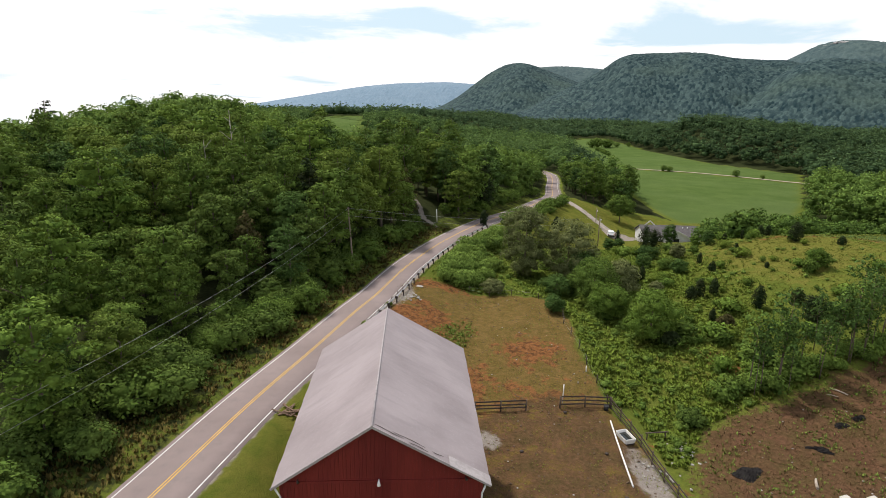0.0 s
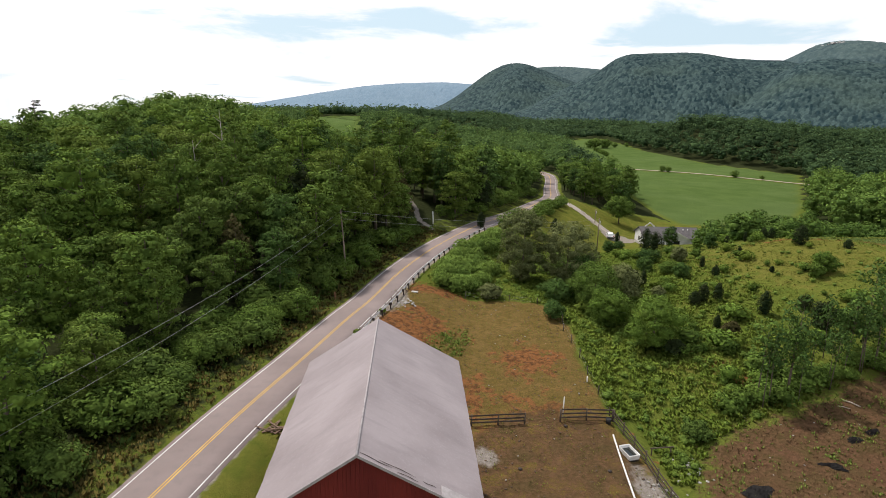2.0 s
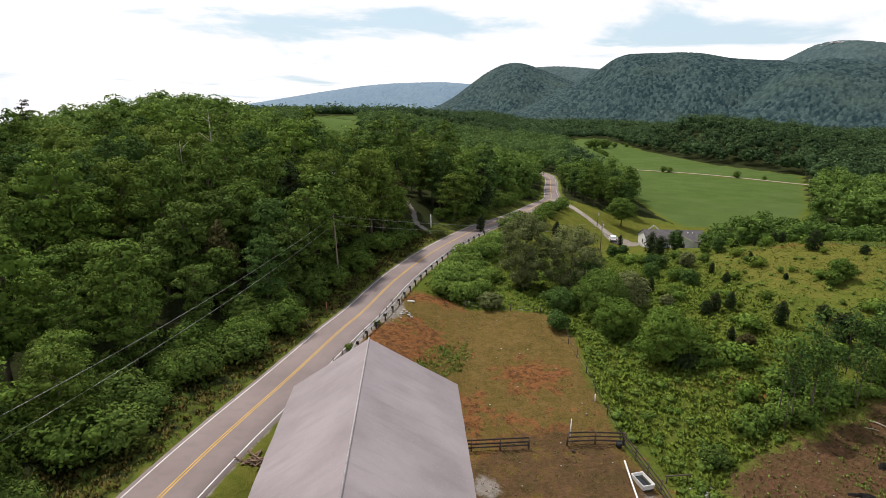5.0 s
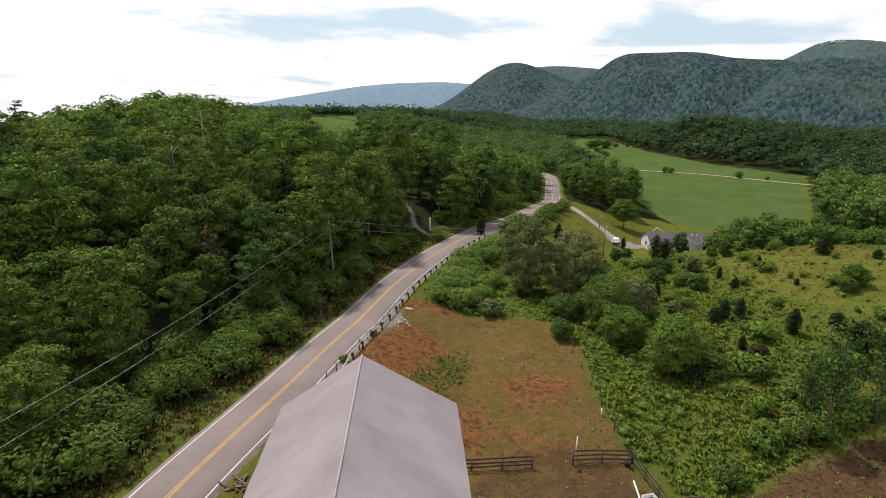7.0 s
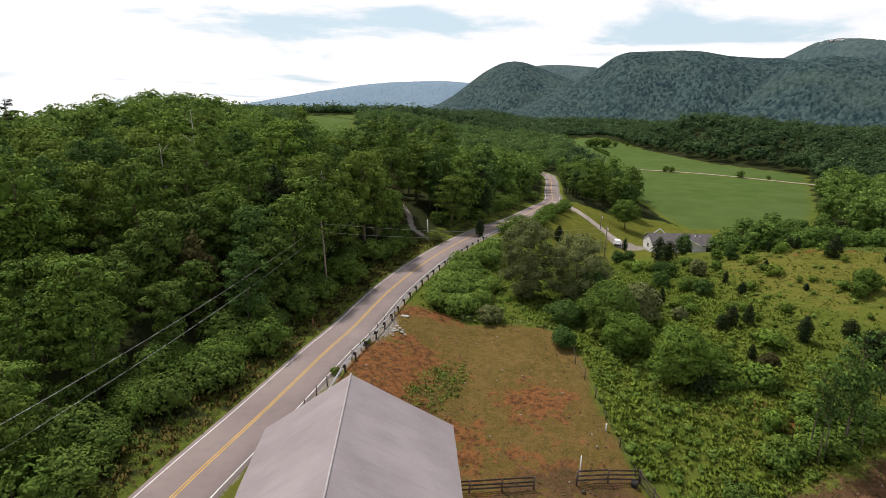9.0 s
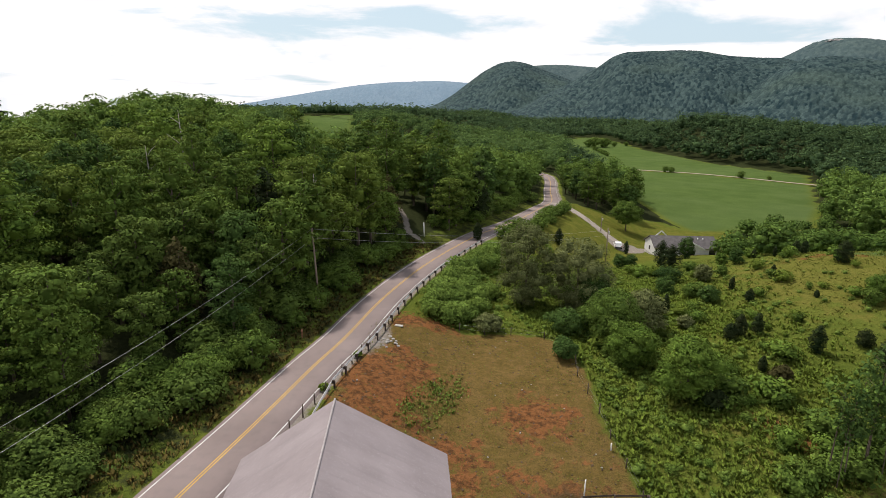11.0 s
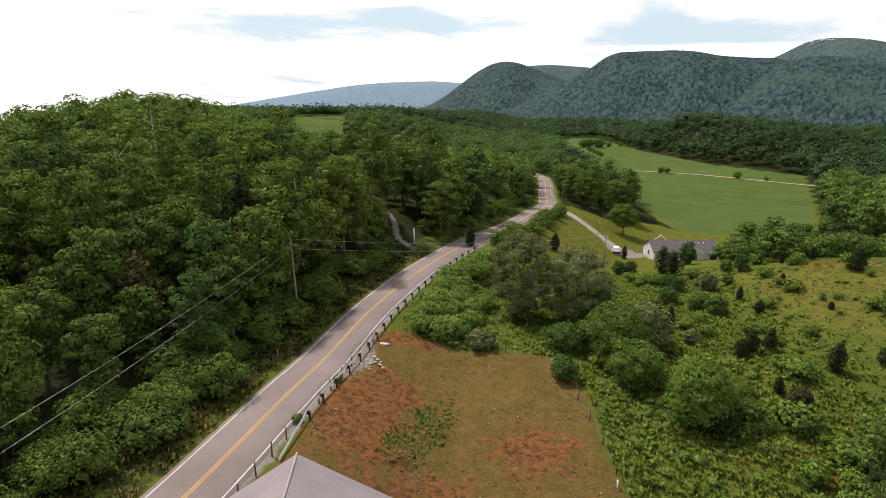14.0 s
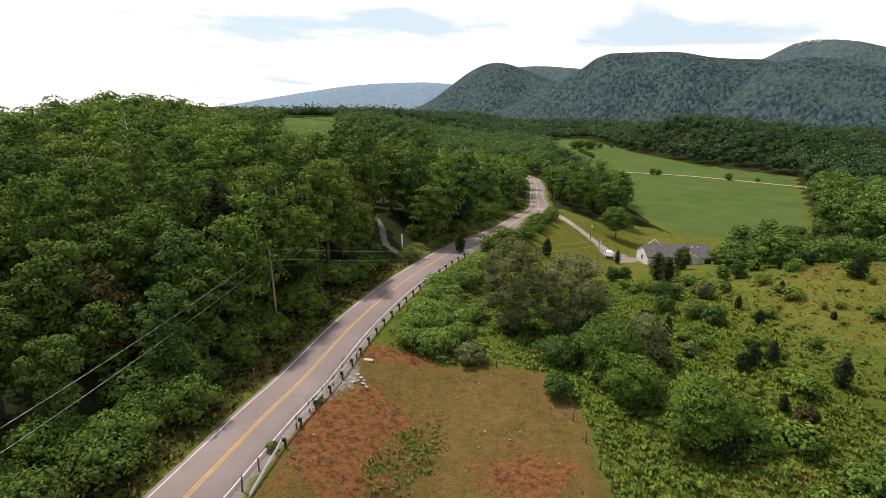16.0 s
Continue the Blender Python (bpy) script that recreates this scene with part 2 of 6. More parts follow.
def ground_material():
    """One sheet: wild grass, pasture, lawn, crop, gravel, red earth, forest floor and dry hilltop grass, by the sheet's own zones."""
    m, nt, p = material("ground_cover", 1.0, 0, 0.0)

    def zone(name):
        a = nt.nodes.new("ShaderNodeAttribute")
        a.attribute_name = name
        s = nt.nodes.new("ShaderNodeSeparateColor")
        nt.links.new(a.outputs["Color"], s.inputs[0])
        return s.outputs[0], s.outputs[1], s.outputs[2], a.outputs["Alpha"]

    pasture, lawn, crop, gravel = zone("zone_a")
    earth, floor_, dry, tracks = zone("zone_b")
    big = noise_fac(nt, 0.09, 5, coords="World")
    mid = noise_fac(nt, 0.5, 5, coords="World")
    small = noise_fac(nt, 2.6, 5, 0.3, 0.7, coords="World")
    tiny = noise_fac(nt, 11, 4, 0.3, 0.7, coords="World")

    def rough_edge(z, amount=0.6):
        v = calc(nt, "ADD", z, calc(nt, "MULTIPLY", calc(nt, "SUBTRACT", mid, 0.5), amount))
        v = calc(nt, "ADD", v, calc(nt, "MULTIPLY", calc(nt, "SUBTRACT", small, 0.5), amount * 0.6))
        r = nt.nodes.new("ShaderNodeMapRange")
        r.interpolation_type = "SMOOTHSTEP"
        r.inputs["From Min"].default_value, r.inputs["From Max"].default_value = 0.30, 0.70
        nt.links.new(v, r.inputs["Value"])
        return calc(nt, "MULTIPLY", r.outputs[0], calc(nt, "GREATER_THAN", z, 0.02))

    c = colour_mix(nt, big, (0.108, 0.145, 0.022), (0.168, 0.186, 0.034))
    c = colour_mix(nt, calc(nt, "MULTIPLY", small, 0.6), c, (0.070, 0.105, 0.020))
    dry_c = colour_mix(nt, mid, (0.146, 0.150, 0.028), (0.188, 0.174, 0.040))
    dry_c = colour_mix(nt, calc(nt, "MULTIPLY", small, 0.5), dry_c, (0.110, 0.130, 0.026))
    c = colour_mix(nt, rough_edge(dry), c, dry_c)
    past_c = colour_mix(nt, mid, (0.182, 0.122, 0.035), (0.238, 0.152, 0.054))
    past_c = colour_mix(nt, calc(nt, "MULTIPLY", small, 0.75), past_c, (0.092, 0.076, 0.022))
    past_c = colour_mix(nt, calc(nt, "MULTIPLY", noise_fac(nt, 5.5, 3, 0.52, 0.66, coords="World"), 0.6), past_c, (0.075, 0.055, 0.024))
    past_c = colour_mix(nt, calc(nt, "MULTIPLY", noise_fac(nt, 1.3, 5, 0.52, 0.7, coords="World"), 0.6), past_c, (0.245, 0.150, 0.060))
    c = colour_mix(nt, rough_edge(pasture, 0.35), c, past_c)
    earth_c = colour_mix(nt, small, (0.200, 0.070, 0.028), (0.320, 0.136, 0.055))
    earth_c = colour_mix(nt, calc(nt, "MULTIPLY", noise_fac(nt, 1.5, 8, 0.46, 0.60, rough=0.7, coords="World"), 0.85), earth_c, (0.056, 0.025, 0.017))
    c = colour_mix(nt, calc(nt, "MULTIPLY", rough_edge(earth, 0.9), 0.85), c, earth_c)
    lot_c = colour_mix(nt, small, (0.078, 0.040, 0.023), (0.178, 0.094, 0.056))
    lot_c = colour_mix(nt, calc(nt, "MULTIPLY", mid, 0.4), lot_c, (0.068, 0.070, 0.020))
    c = colour_mix(nt, rough_edge(tracks, 0.5), c, lot_c)
    lawn_c = colour_mix(nt, mid, (0.105, 0.128, 0.020), (0.175, 0.165, 0.034))
    lawn_c = colour_mix(nt, calc(nt, "MULTIPLY", small, 0.4), lawn_c, (0.085, 0.108, 0.018))
    c = colour_mix(nt, rough_edge(lawn, 0.3), c, lawn_c)
    wave = nt.nodes.new("ShaderNodeTexWave")
    wave.inputs["Scale"].default_value, wave.inputs["Distortion"].default_value, wave.inputs["Detail"].default_value = 0.35, 1.2, 2
    mp = nt.nodes.new("ShaderNodeMapping")
    mp.inputs["Rotation"].default_value = (0, 0, radians(62))
    nt.links.new(nt.nodes.new("ShaderNodeNewGeometry").outputs["Position"], mp.inputs["Vector"])
    nt.links.new(mp.outputs[0], wave.inputs["Vector"])
    crop_c = colour_mix(nt, big, (0.074, 0.122, 0.031), (0.100, 0.150, 0.041))
    crop_c = colour_mix(nt, calc(nt, "MULTIPLY", wave.outputs["Fac"], 0.35), crop_c, (0.054, 0.102, 0.030))
    crop_c = colour_mix(nt, calc(nt, "MULTIPLY", noise_fac(nt, 0.02, 4, 0.45, 0.7, coords="World"), 0.4), crop_c, (0.122, 0.168, 0.064))
    c = colour_mix(nt, calc(nt, "MULTIPLY", crop, 1.0, True), c, crop_c)
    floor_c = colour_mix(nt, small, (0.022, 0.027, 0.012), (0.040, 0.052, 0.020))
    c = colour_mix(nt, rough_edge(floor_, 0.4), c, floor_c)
    grav_c = colour_mix(nt, small, (0.270, 0.235, 0.205), (0.360, 0.320, 0.285))
    grav_c = colour_mix(nt, calc(nt, "MULTIPLY", tiny, 0.3), grav_c, (0.17, 0.15, 0.135))
    c = colour_mix(nt, rough_edge(gravel, 0.25), c, grav_c)
    c = colour_mix(nt, calc(nt, "MULTIPLY", tiny, 0.35), c, (0.035, 0.035, 0.015))
    nt.links.new(c, p.inputs["Base Color"])
    relief(nt, p, calc(nt, "ADD", small, tiny), 0.7, 0.12)
    return m


GROUND = ground_material()

# ---- lie of the land ----
def smooth(a, b, v):
    t = np.clip((v - a) / (b - a), 0, 1)
    return t * t * (3 - 2 * t)


# Centre line of the road: x, y, height.
ROAD = np.array([(-46, -80, 0.6), (-36, -40, 0.5), (-29, -5, 0.3), (-23.7, 18, 0.1), (-19.5, 34.2, 0), (-16, 47.8, 0), (-12.1, 60.4, 0), (-8.6, 72.6, -0.1),
                 (-6.3, 79.8, -0.2), (-1.8, 96.3, -0.4), (5.6, 115.8, -0.6), (16.6, 137.5, -0.9), (27.5, 155.0, -1.6), (41, 185, -3.6), (52.0, 214, -6.2),
                 (63.5, 262, -9.8), (77, 318, -12.2), (80, 350, -12.8), (66, 400, -11.5), (30, 470, -9)])


def spline(knots, step):
    """A smooth line through the knots, sampled about every step metres."""
    k = np.vstack([2 * knots[0] - knots[1], knots, 2 * knots[-1] - knots[-2]])
    out = []
    for a, b, c, d in zip(k, k[1:], k[2:], k[3:]):
        n = max(2, int(np.linalg.norm(c - b) / step))
        t = (np.arange(n) / n)[:, None]
        out.append(0.5 * (2 * b + (c - a) * t + (2 * a - 5 * b + 4 * c - d) * t ** 2 + (3 * b - a - 3 * c + d) * t ** 3))
    return np.vstack(out + [knots[-1:]])


ROAD_LINE = spline(ROAD, 2.0)
ROAD_DIR = np.gradient(ROAD_LINE[:, :2], axis=0)
ROAD_DIR /= np.linalg.norm(ROAD_DIR, axis=1)[:, None]


def beside_road(x, y):
    """Distance to the right of the road's centre line, and the road's height there."""
    x, y = np.atleast_1d(np.asarray(x, float)), np.atleast_1d(np.asarray(y, float))
    side, high = np.empty(x.size), np.empty(x.size)
    for i in range(0, x.size, 4000):
        p = np.stack([x.ravel()[i:i + 4000], y.ravel()[i:i + 4000]], -1)
        n = ((p[:, None] - ROAD_LINE[None, :, :2]) ** 2).sum(-1).argmin(1)
        off, d = p - ROAD_LINE[n, :2], ROAD_DIR[n]
        along = (off * d).sum(1)
        side[i:i + 4000] = off[:, 0] * d[:, 1] - off[:, 1] * d[:, 0]
        m = np.clip(n + np.sign(along).astype(int), 0, len(ROAD_LINE) - 1)
        gap = np.linalg.norm(ROAD_LINE[m, :2] - ROAD_LINE[n, :2], axis=1) + 1e-6
        f = np.clip(np.abs(along) / gap, 0, 1)
        high[i:i + 4000] = ROAD_LINE[n, 2] * (1 - f) + ROAD_LINE[m, 2] * f
    return side, high


def land(x, y):
    """Height of the ground."""
    x, y = np.atleast_1d(np.asarray(x, float)).ravel(), np.atleast_1d(np.asarray(y, float)).ravel()
    s, zr = beside_road(x, y)
    # low ground to the right of the road
    low = np.interp(y, [-60, 20, 45, 55, 66, 76, 88, 100, 118, 140, 158, 185, 230], [-5, -5.6, -5.4, -4.8, -3.3, -2.6, -2.6, -3.2, -5, -8, -11, -13, -13.2])
    low = low - 1.2 * np.exp(-((x - 27 - 0.15 * (y - 60)) / 6) ** 2) * smooth(30, 50, y) * smooth(130, 95, y)
    dx = np.where(x < 78, (x - 78) / 18, (x - 78) / 160)
    dy = np.where(y < 97, (y - 97) / 28, (y - 97) / 24)
    low = low + 7.4 * np.exp(-0.5 * (dx ** 2 + dy ** 2))
    right = zr + (low - zr) * smooth(3.4, np.interp(y, [40, 70, 90, 120, 160, 220], [15, 17, 15, 20, 30, 45]), s)
    # wooded hill to the left of the road
    along, across = 0.927 * y - 0.375 * x - 281, 0.927 * x + 0.375 * y - 11
    hill = 1.2 + 14.2 * np.exp(-0.5 * ((along / np.where(along < 0, 100, 60)) ** 2 + (across / np.where(across < 0, 37, 31)) ** 2))
    hill = hill - 3.5 * np.exp(-0.5 * (((x + 30) / 10) ** 2 + ((y - 50) / 22) ** 2))
    hill = hill - 14.0 * smooth(190, 320, y) * smooth(-85, -5, x)
    left = zr + (hill - np.minimum(zr, 0)) * smooth(4, 22, -s) + np.minimum(zr, 0) * 0 + 0.5 * np.exp(-((s + 8) / 3) ** 2) * smooth(70, 90, y)
    z = np.where(s > 0, right, left)
    # far floor of the valley
    far = smooth(380, 620, np.hypot(x, y))
    bed = np.where(True, -13.5 * smooth(-60, 60, x - 0.2 * y + 40), 0) + 2 * np.sin(x * 0.011 + 1.0) * np.sin(y * 0.009) * smooth(500, 800, y)
    z = z * (1 - far) + bed * far
    r = np.hypot(x, y)
    z = z - 40 * smooth(-0.42, -0.62, x / np.maximum(y, 1)) * smooth(260, 390, r) - 0.075 * np.maximum(r - 310, 0) * smooth(-0.36, -0.56, x / np.maximum(y, 1))
    return z


# ---- building helpers ----
def sheet_mesh(name, verts, quads, mat, smooth_shade=False, normals=None):
    """A mesh of four-cornered faces from arrays."""
    verts, quads = np.asarray(verts, np.float32), np.asarray(quads, np.int32)
    me = bpy.data.meshes.new(name)
    me.vertices.add(len(verts))
    me.vertices.foreach_set("co", verts.ravel())
    me.loops.add(quads.size)
    me.loops.foreach_set("vertex_index", quads.ravel())
    me.polygons.add(len(quads))
    me.polygons.foreach_set("loop_start", np.arange(0, quads.size, 4, dtype=np.int32))
    if smooth_shade:
        me.polygons.foreach_set("use_smooth", np.ones(len(quads), bool))
    me.materials.append(mat)
    me.update(calc_edges=True)
    if normals is not None:
        me.polygons.foreach_set("use_smooth", np.ones(len(quads), bool))
        me.normals_split_custom_set_from_vertices(np.asarray(normals, np.float32))
    return me


def empty(name, m, label, category, group=""):
    ob = new(name)
    ob.empty_display_size = 0.2
    ob.matrix_world = m
    return tagged(ob, label, category, group)


def part(name, bm, mat, parent=None, label=""):
    """Links a bmesh as one mesh object under a thing or a part; its coordinates are those of the parent."""
    me = bpy.data.meshes.new(name)
    bm.normal_update()
    bm.to_mesh(me)
    bm.free()
    me.materials.append(mat)
    ob = new(name, me)
    if parent is not None:
        ob.parent = parent
    if label:
        ob["label"] = label
    return ob


def mesh_part(name, me, parent=None, label=""):
    ob = new(name, me)
    if parent is not None:
        ob.parent = parent
    if label:
        ob["label"] = label
    return ob


def box(bm, x0, y0, z0, x1, y1, z1, bevel=0.0, m=None):
    """Adds a box, with its edges bevelled if asked."""
    r = bmesh.ops.create_cube(bm, size=1)
    vs = r["verts"]
    for v in vs:
        v.co = Vector(((v.co.x + 0.5) * (x1 - x0) + x0, (v.co.y + 0.5) * (y1 - y0) + y0, (v.co.z + 0.5) * (z1 - z0) + z0))
        if m is not None:
            v.co = m @ v.co
    if bevel:
        bmesh.ops.bevel(bm, geom=list({e for v in vs for e in v.link_edges}), offset=bevel, segments=1, affect="EDGES")
    return bm


def boxed(x0, y0, z0, x1, y1, z1, bevel=0.0, m=None):
    return box(bmesh.new(), x0, y0, z0, x1, y1, z1, bevel, m)


def beam(bm, a, b, w, h, bevel=0.01):
    """A beam of width w and depth h from a to b."""
    a, b = Vector(a), Vector(b)
    d = b - a
    m = Matrix.Translation(a) @ d.to_track_quat("Y", "Z").to_matrix().to_4x4()
    return box(bm, -w / 2, 0, -h / 2, w / 2, d.length, h / 2, bevel, m)


def tube(bm, points, radii, sides=7):
    """A round tapering bar through the points."""
    points = [Vector(p) for p in points]
    rings = []
    for i, p in enumerate(points):
        d = (points[min(i + 1, len(points) - 1)] - points[max(i - 1, 0)]).normalized()
        q = d.to_track_quat("Z", "X").to_matrix()
        rings.append([bm.verts.new(p + q @ Vector((math.cos(a), math.sin(a), 0)) * radii[i]) for a in (2 * math.pi * k / sides for k in range(sides))])
    for r0, r1 in zip(rings, rings[1:]):
        for k in range(sides):
            f = bm.faces.new((r0[k], r0[(k + 1) % sides], r1[(k + 1) % sides], r1[k]))
            f.smooth = True
    bm.faces.new(list(reversed(rings[0])))
    bm.faces.new(rings[-1])
    return bm


def lumps(bm, rng, count, spread, size, flat=0.6):
    """Irregular stones or clods lying within spread of the origin."""
    for _ in range(count):
        x, y = rng.normal(0, spread / 2, 2)
        r = size * rng.uniform(0.5, 1.3)
        vs = bmesh.ops.create_icosphere(bm, subdivisions=1, radius=r)["verts"]
        turn = Matrix.Rotation(rng.uniform(0, 6.3), 3, "Z")
        sx, sy = rng.uniform(0.7, 1.3, 2)
        for v in vs:
            c = v.co * rng.uniform(0.8, 1.15)
            v.co = turn @ Vector((c.x * sx, c.y * sy, c.z * flat)) + Vector((x, y, r * flat * 0.5))
    return bm


def inside(poly, x, y):
    """Signed distance into a polygon, positive within."""
    poly = np.asarray(poly, float)
    x, y = np.asarray(x, float), np.asarray(y, float)
    hit, best = np.zeros(x.shape, bool), np.full(x.shape, 1e9)
    for (ax, ay), (bx, by) in zip(poly, np.roll(poly, -1, axis=0)):
        cond = (ay > y) != (by > y)
        with np.errstate(divide="ignore", invalid="ignore"):
            hit ^= cond & (x < (bx - ax) * (y - ay) / (by - ay + 1e-12) + ax)
        t = np.clip(((x - ax) * (bx - ax) + (y - ay) * (by - ay)) / ((bx - ax) ** 2 + (by - ay) ** 2), 0, 1)
        best = np.minimum(best, np.hypot(x - ax - t * (bx - ax), y - ay - t * (by - ay)))
    return np.where(hit, best, -best)


def near_line(line, x, y):
    best = np.full(np.shape(x), 1e9)
    for (ax, ay), (bx, by) in zip(line, line[1:]):
        t = np.clip(((x - ax) * (bx - ax) + (y - ay) * (by - ay)) / ((bx - ax) ** 2 + (by - ay) ** 2), 0, 1)
        best = np.minimum(best, np.hypot(x - ax - t * (bx - ax), y - ay - t * (by - ay)))
    return best


def blob(x, y, cx, cy, rx, ry, turn=0.0):
    c, s = math.cos(radians(turn)), math.sin(radians(turn))
    u, v = (x - cx) * c + (y - cy) * s, -(x - cx) * s + (y - cy) * c
    return np.clip(1.5 - np.sqrt((u / rx) ** 2 + (v / ry) ** 2), 0, 1)


# ---- plan of the land ----
PASTURE = [(-3, 86), (3, 88.5), (8, 86), (15, 86), (20, 84), (21.5, 79), (21.2, 72), (20.4, 66), (20.8, 56), (22.2, 49), (22.4, 30), (4, 22), (-2, 40), (-3, 55), (-7.5, 60), (-4.5, 74)]
LAWN = [(31, 146), (47, 196), (56, 207), (66, 199), (78, 201), (88, 208), (93, 196), (105, 197), (104, 172), (82, 152), (56, 136), (44, 130), (36, 134)]
FIELD = [(96, 216), (96, 196), (110, 197), (128, 197), (138, 200), (168, 238), (193, 275), (220, 315), (245, 355), (222, 425), (225, 567), (252, 760), (185, 720), (165, 600), (140, 500), (127, 400), (118, 350), (108, 290), (101, 250)]
DRIVE = [(50.5, 208), (51.5, 196), (53.5, 184), (57, 172.5), (60.5, 166)]
LANE = [(112, 400), (130, 388), (180, 358), (215, 315), (240, 284)]
TRACK = [(4.2, 127.5), (1.5, 133), (0.5, 142), (-2, 155)]
LOT = [(24, 38), (26, 46), (30, 51.4), (42, 56.0), (51.4, 59.8), (58, 62), (73, 67), (80, 40), (50, 20), (24, 20)]
MEADOW = [(-90, 495), (-44, 495), (-62, 745), (-128, 740)]


def axis_steps(fine0, fine1, fine, out0, out1):
    vals = list(np.arange(fine0, fine1 + 1e-6, fine))
    step, v = fine, fine1
    while v < out1:
        step = min(step * 1.06, 5.5) if v < 600 and v - fine1 < 500 else min(step * 1.25, 200)
        v += step
        vals.append(v)
    step, v = fine, fine0
    while v > out0:
        step = min(step * 1.08, 6.0) if v > -160 else min(step * 1.25, 200)
        v -= step
        vals.insert(0, v)
    return np.array(vals)


def hill_ground(x, y):
    """The land with the wooded rise behind the field."""
    z = land(x, y)
    z = z + 22 * np.exp(-0.5 * (((x - 296) / 66) ** 2 + ((y - 525) / 105) ** 2)) * smooth(-2, -45, inside(FIELD, x, y))
    off = smooth(-10, -90, inside(FIELD, x, y)) * smooth(360, 460, np.hypot(x, y)) * smooth(-0.28, -0.2, x / np.maximum(y, 1))
    z = z + off * 4.5 * np.clip(np.sin(x * 0.021 + 1.3 * np.sin(y * 0.011)) * np.sin(y * 0.017 + 0.6), -0.3, 1) * smooth(5, -30, inside(MEADOW, x, y))
    # slope that climbs beyond the woods to the upland meadow
    w = smooth(-20, -90, x - 0.12 * y) * smooth(400, 520, np.hypot(x, y)) * smooth(-0.34, -0.26, x / np.maximum(y, 1))
    z = z * (1 - w) + w * np.interp(y, [400, 500, 570, 745, 900, 1500, 3000], [-8, -7, 7.5, 11.5, 9.5, -4, -14])
    return z


def make_ground():
    xs, ys = axis_steps(-45, 95, 0.7, -4400, 4400), axis_steps(18, 135, 0.7, -500, 4700)
    gx, gy = np.meshgrid(xs, ys)
    x, y = gx.ravel(), gy.ravel()
    z = hill_ground(x, y)
    s, zr = beside_road(x, y)
    rng = np.random.default_rng(3)
    wild = smooth(4.2, 6, np.abs(s)) * (inside(FIELD, x, y) < 0)
    z = z + wild * 0.10 * (np.sin(x * 1.3 + 2 * np.sin(y * 0.7)) * np.sin(y * 1.1 + 1.7 * np.sin(x * 0.9))) + wild * rng.normal(0, 0.025, x.size)
    z = np.where(np.abs(s) < 3.6, np.minimum(z, zr - 0.10), z)
    n, m = len(ys), len(xs)
    i = np.arange(n * m).reshape(n, m)
    quads = np.stack([i[:-1, :-1], i[:-1, 1:], i[1:, 1:], i[1:, :-1]], -1).reshape(-1, 4)
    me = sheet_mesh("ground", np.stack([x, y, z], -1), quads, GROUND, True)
    soft = lambda d, w: np.clip(0.5 + d / w, 0, 1)
    pasture = soft(inside(PASTURE, x, y), 2.0)
    lot = np.maximum(soft(inside(LOT, x, y), 4.0), soft(inside([(4, 20), (4, 52), (10, 57), (20, 57), (22, 50), (22.4, 20)], x, y), 4.0) * 0.7)
    lawn_road = (s > 2.8) * smooth(58, 50, y) * soft(-x - 3.0, 3.0)
    lawn = np.maximum(soft(inside(LAWN, x, y), 4.0), lawn_road)
    crop = soft(inside(FIELD, x, y), 3.0)
    crop = np.maximum.reduce([crop, soft(inside(MEADOW, x, y), 20), soft(inside([(74, 107), (79, 99), (86, 92), (110, 80), (180, 80), (180, 112), (90, 114)], x, y), 3.0)])
    lane = near_line(LANE, x, y)
    crop = crop * (lane > 2.5)
    gravel = np.maximum.reduce([soft(1.9 - near_line(DRIVE, x, y), 0.8), 0.7 * soft(np.interp(y, [52, 60], [3.3, 3.9]) - np.abs(s), 0.6) * (s > 0), 0.35 * soft(3.4 - np.abs(s), 0.5) * (s < 0),
                                soft(inside([(55.5, 167), (61.5, 169), (67.5, 165.5), (66, 160.5), (61, 159.5), (56.5, 160)], x, y), 0.8),
                                0.9 * soft(0.7 - near_line(TRACK, x, y), 0.8), 0.8 * blob(x, y, -2.6, 79.5, 1.6, 4.5, -15), 0.75 * blob(x, y, 6.6, 49.4, 1.3, 1.5), 0.8 * blob(x, y, 21, 44, 1.6, 5)])
    earth = np.maximum.reduce([blob(x, y, -0.6, 69.5, 5.6, 7.5, -15), blob(x, y, 14.0, 66.5, 3.8, 3.6), 0.75 * blob(x, y, 4, 60, 5, 4), 0.9 * blob(x, y, 3.5, 86.5, 5, 2), 0.6 * blob(x, y, 11, 55, 10, 4.5),
                               0.5 * blob(x, y, 17, 46, 6, 9), 0.55 * blob(x, y, 8, 47, 6, 7), 0.5 * blob(x, y, 1, 62, 5, 5), 0.8 * blob(x, y, 82, 97, 9, 1.6, -38), 0.8 * blob(x, y, 38, 62, 1.2, 5, 30), 0.6 * blob(x, y, -10.8, 81, 1.0, 1.6),
                               0.75 * blob(x, y, 73, 106, 6, 2)])
    earth = earth * (1 - 0.9 * blob(x, y, 4.2, 68.3, 2.0, 4.2, -30))
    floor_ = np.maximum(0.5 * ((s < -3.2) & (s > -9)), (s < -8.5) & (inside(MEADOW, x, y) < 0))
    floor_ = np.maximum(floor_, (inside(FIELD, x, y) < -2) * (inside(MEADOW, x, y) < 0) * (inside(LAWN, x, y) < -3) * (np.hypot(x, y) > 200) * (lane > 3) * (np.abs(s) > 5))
    dry = np.clip(blob(x, y, 66, 96, 14, 15) * 0.9 + 0.5 * blob(x, y, 36, 62, 5, 12, 20) + 0.4 * (s < -3) * (s > -7.5) + 0.5 * blob(x, y, 30, 135, 12, 10), 0, 1)
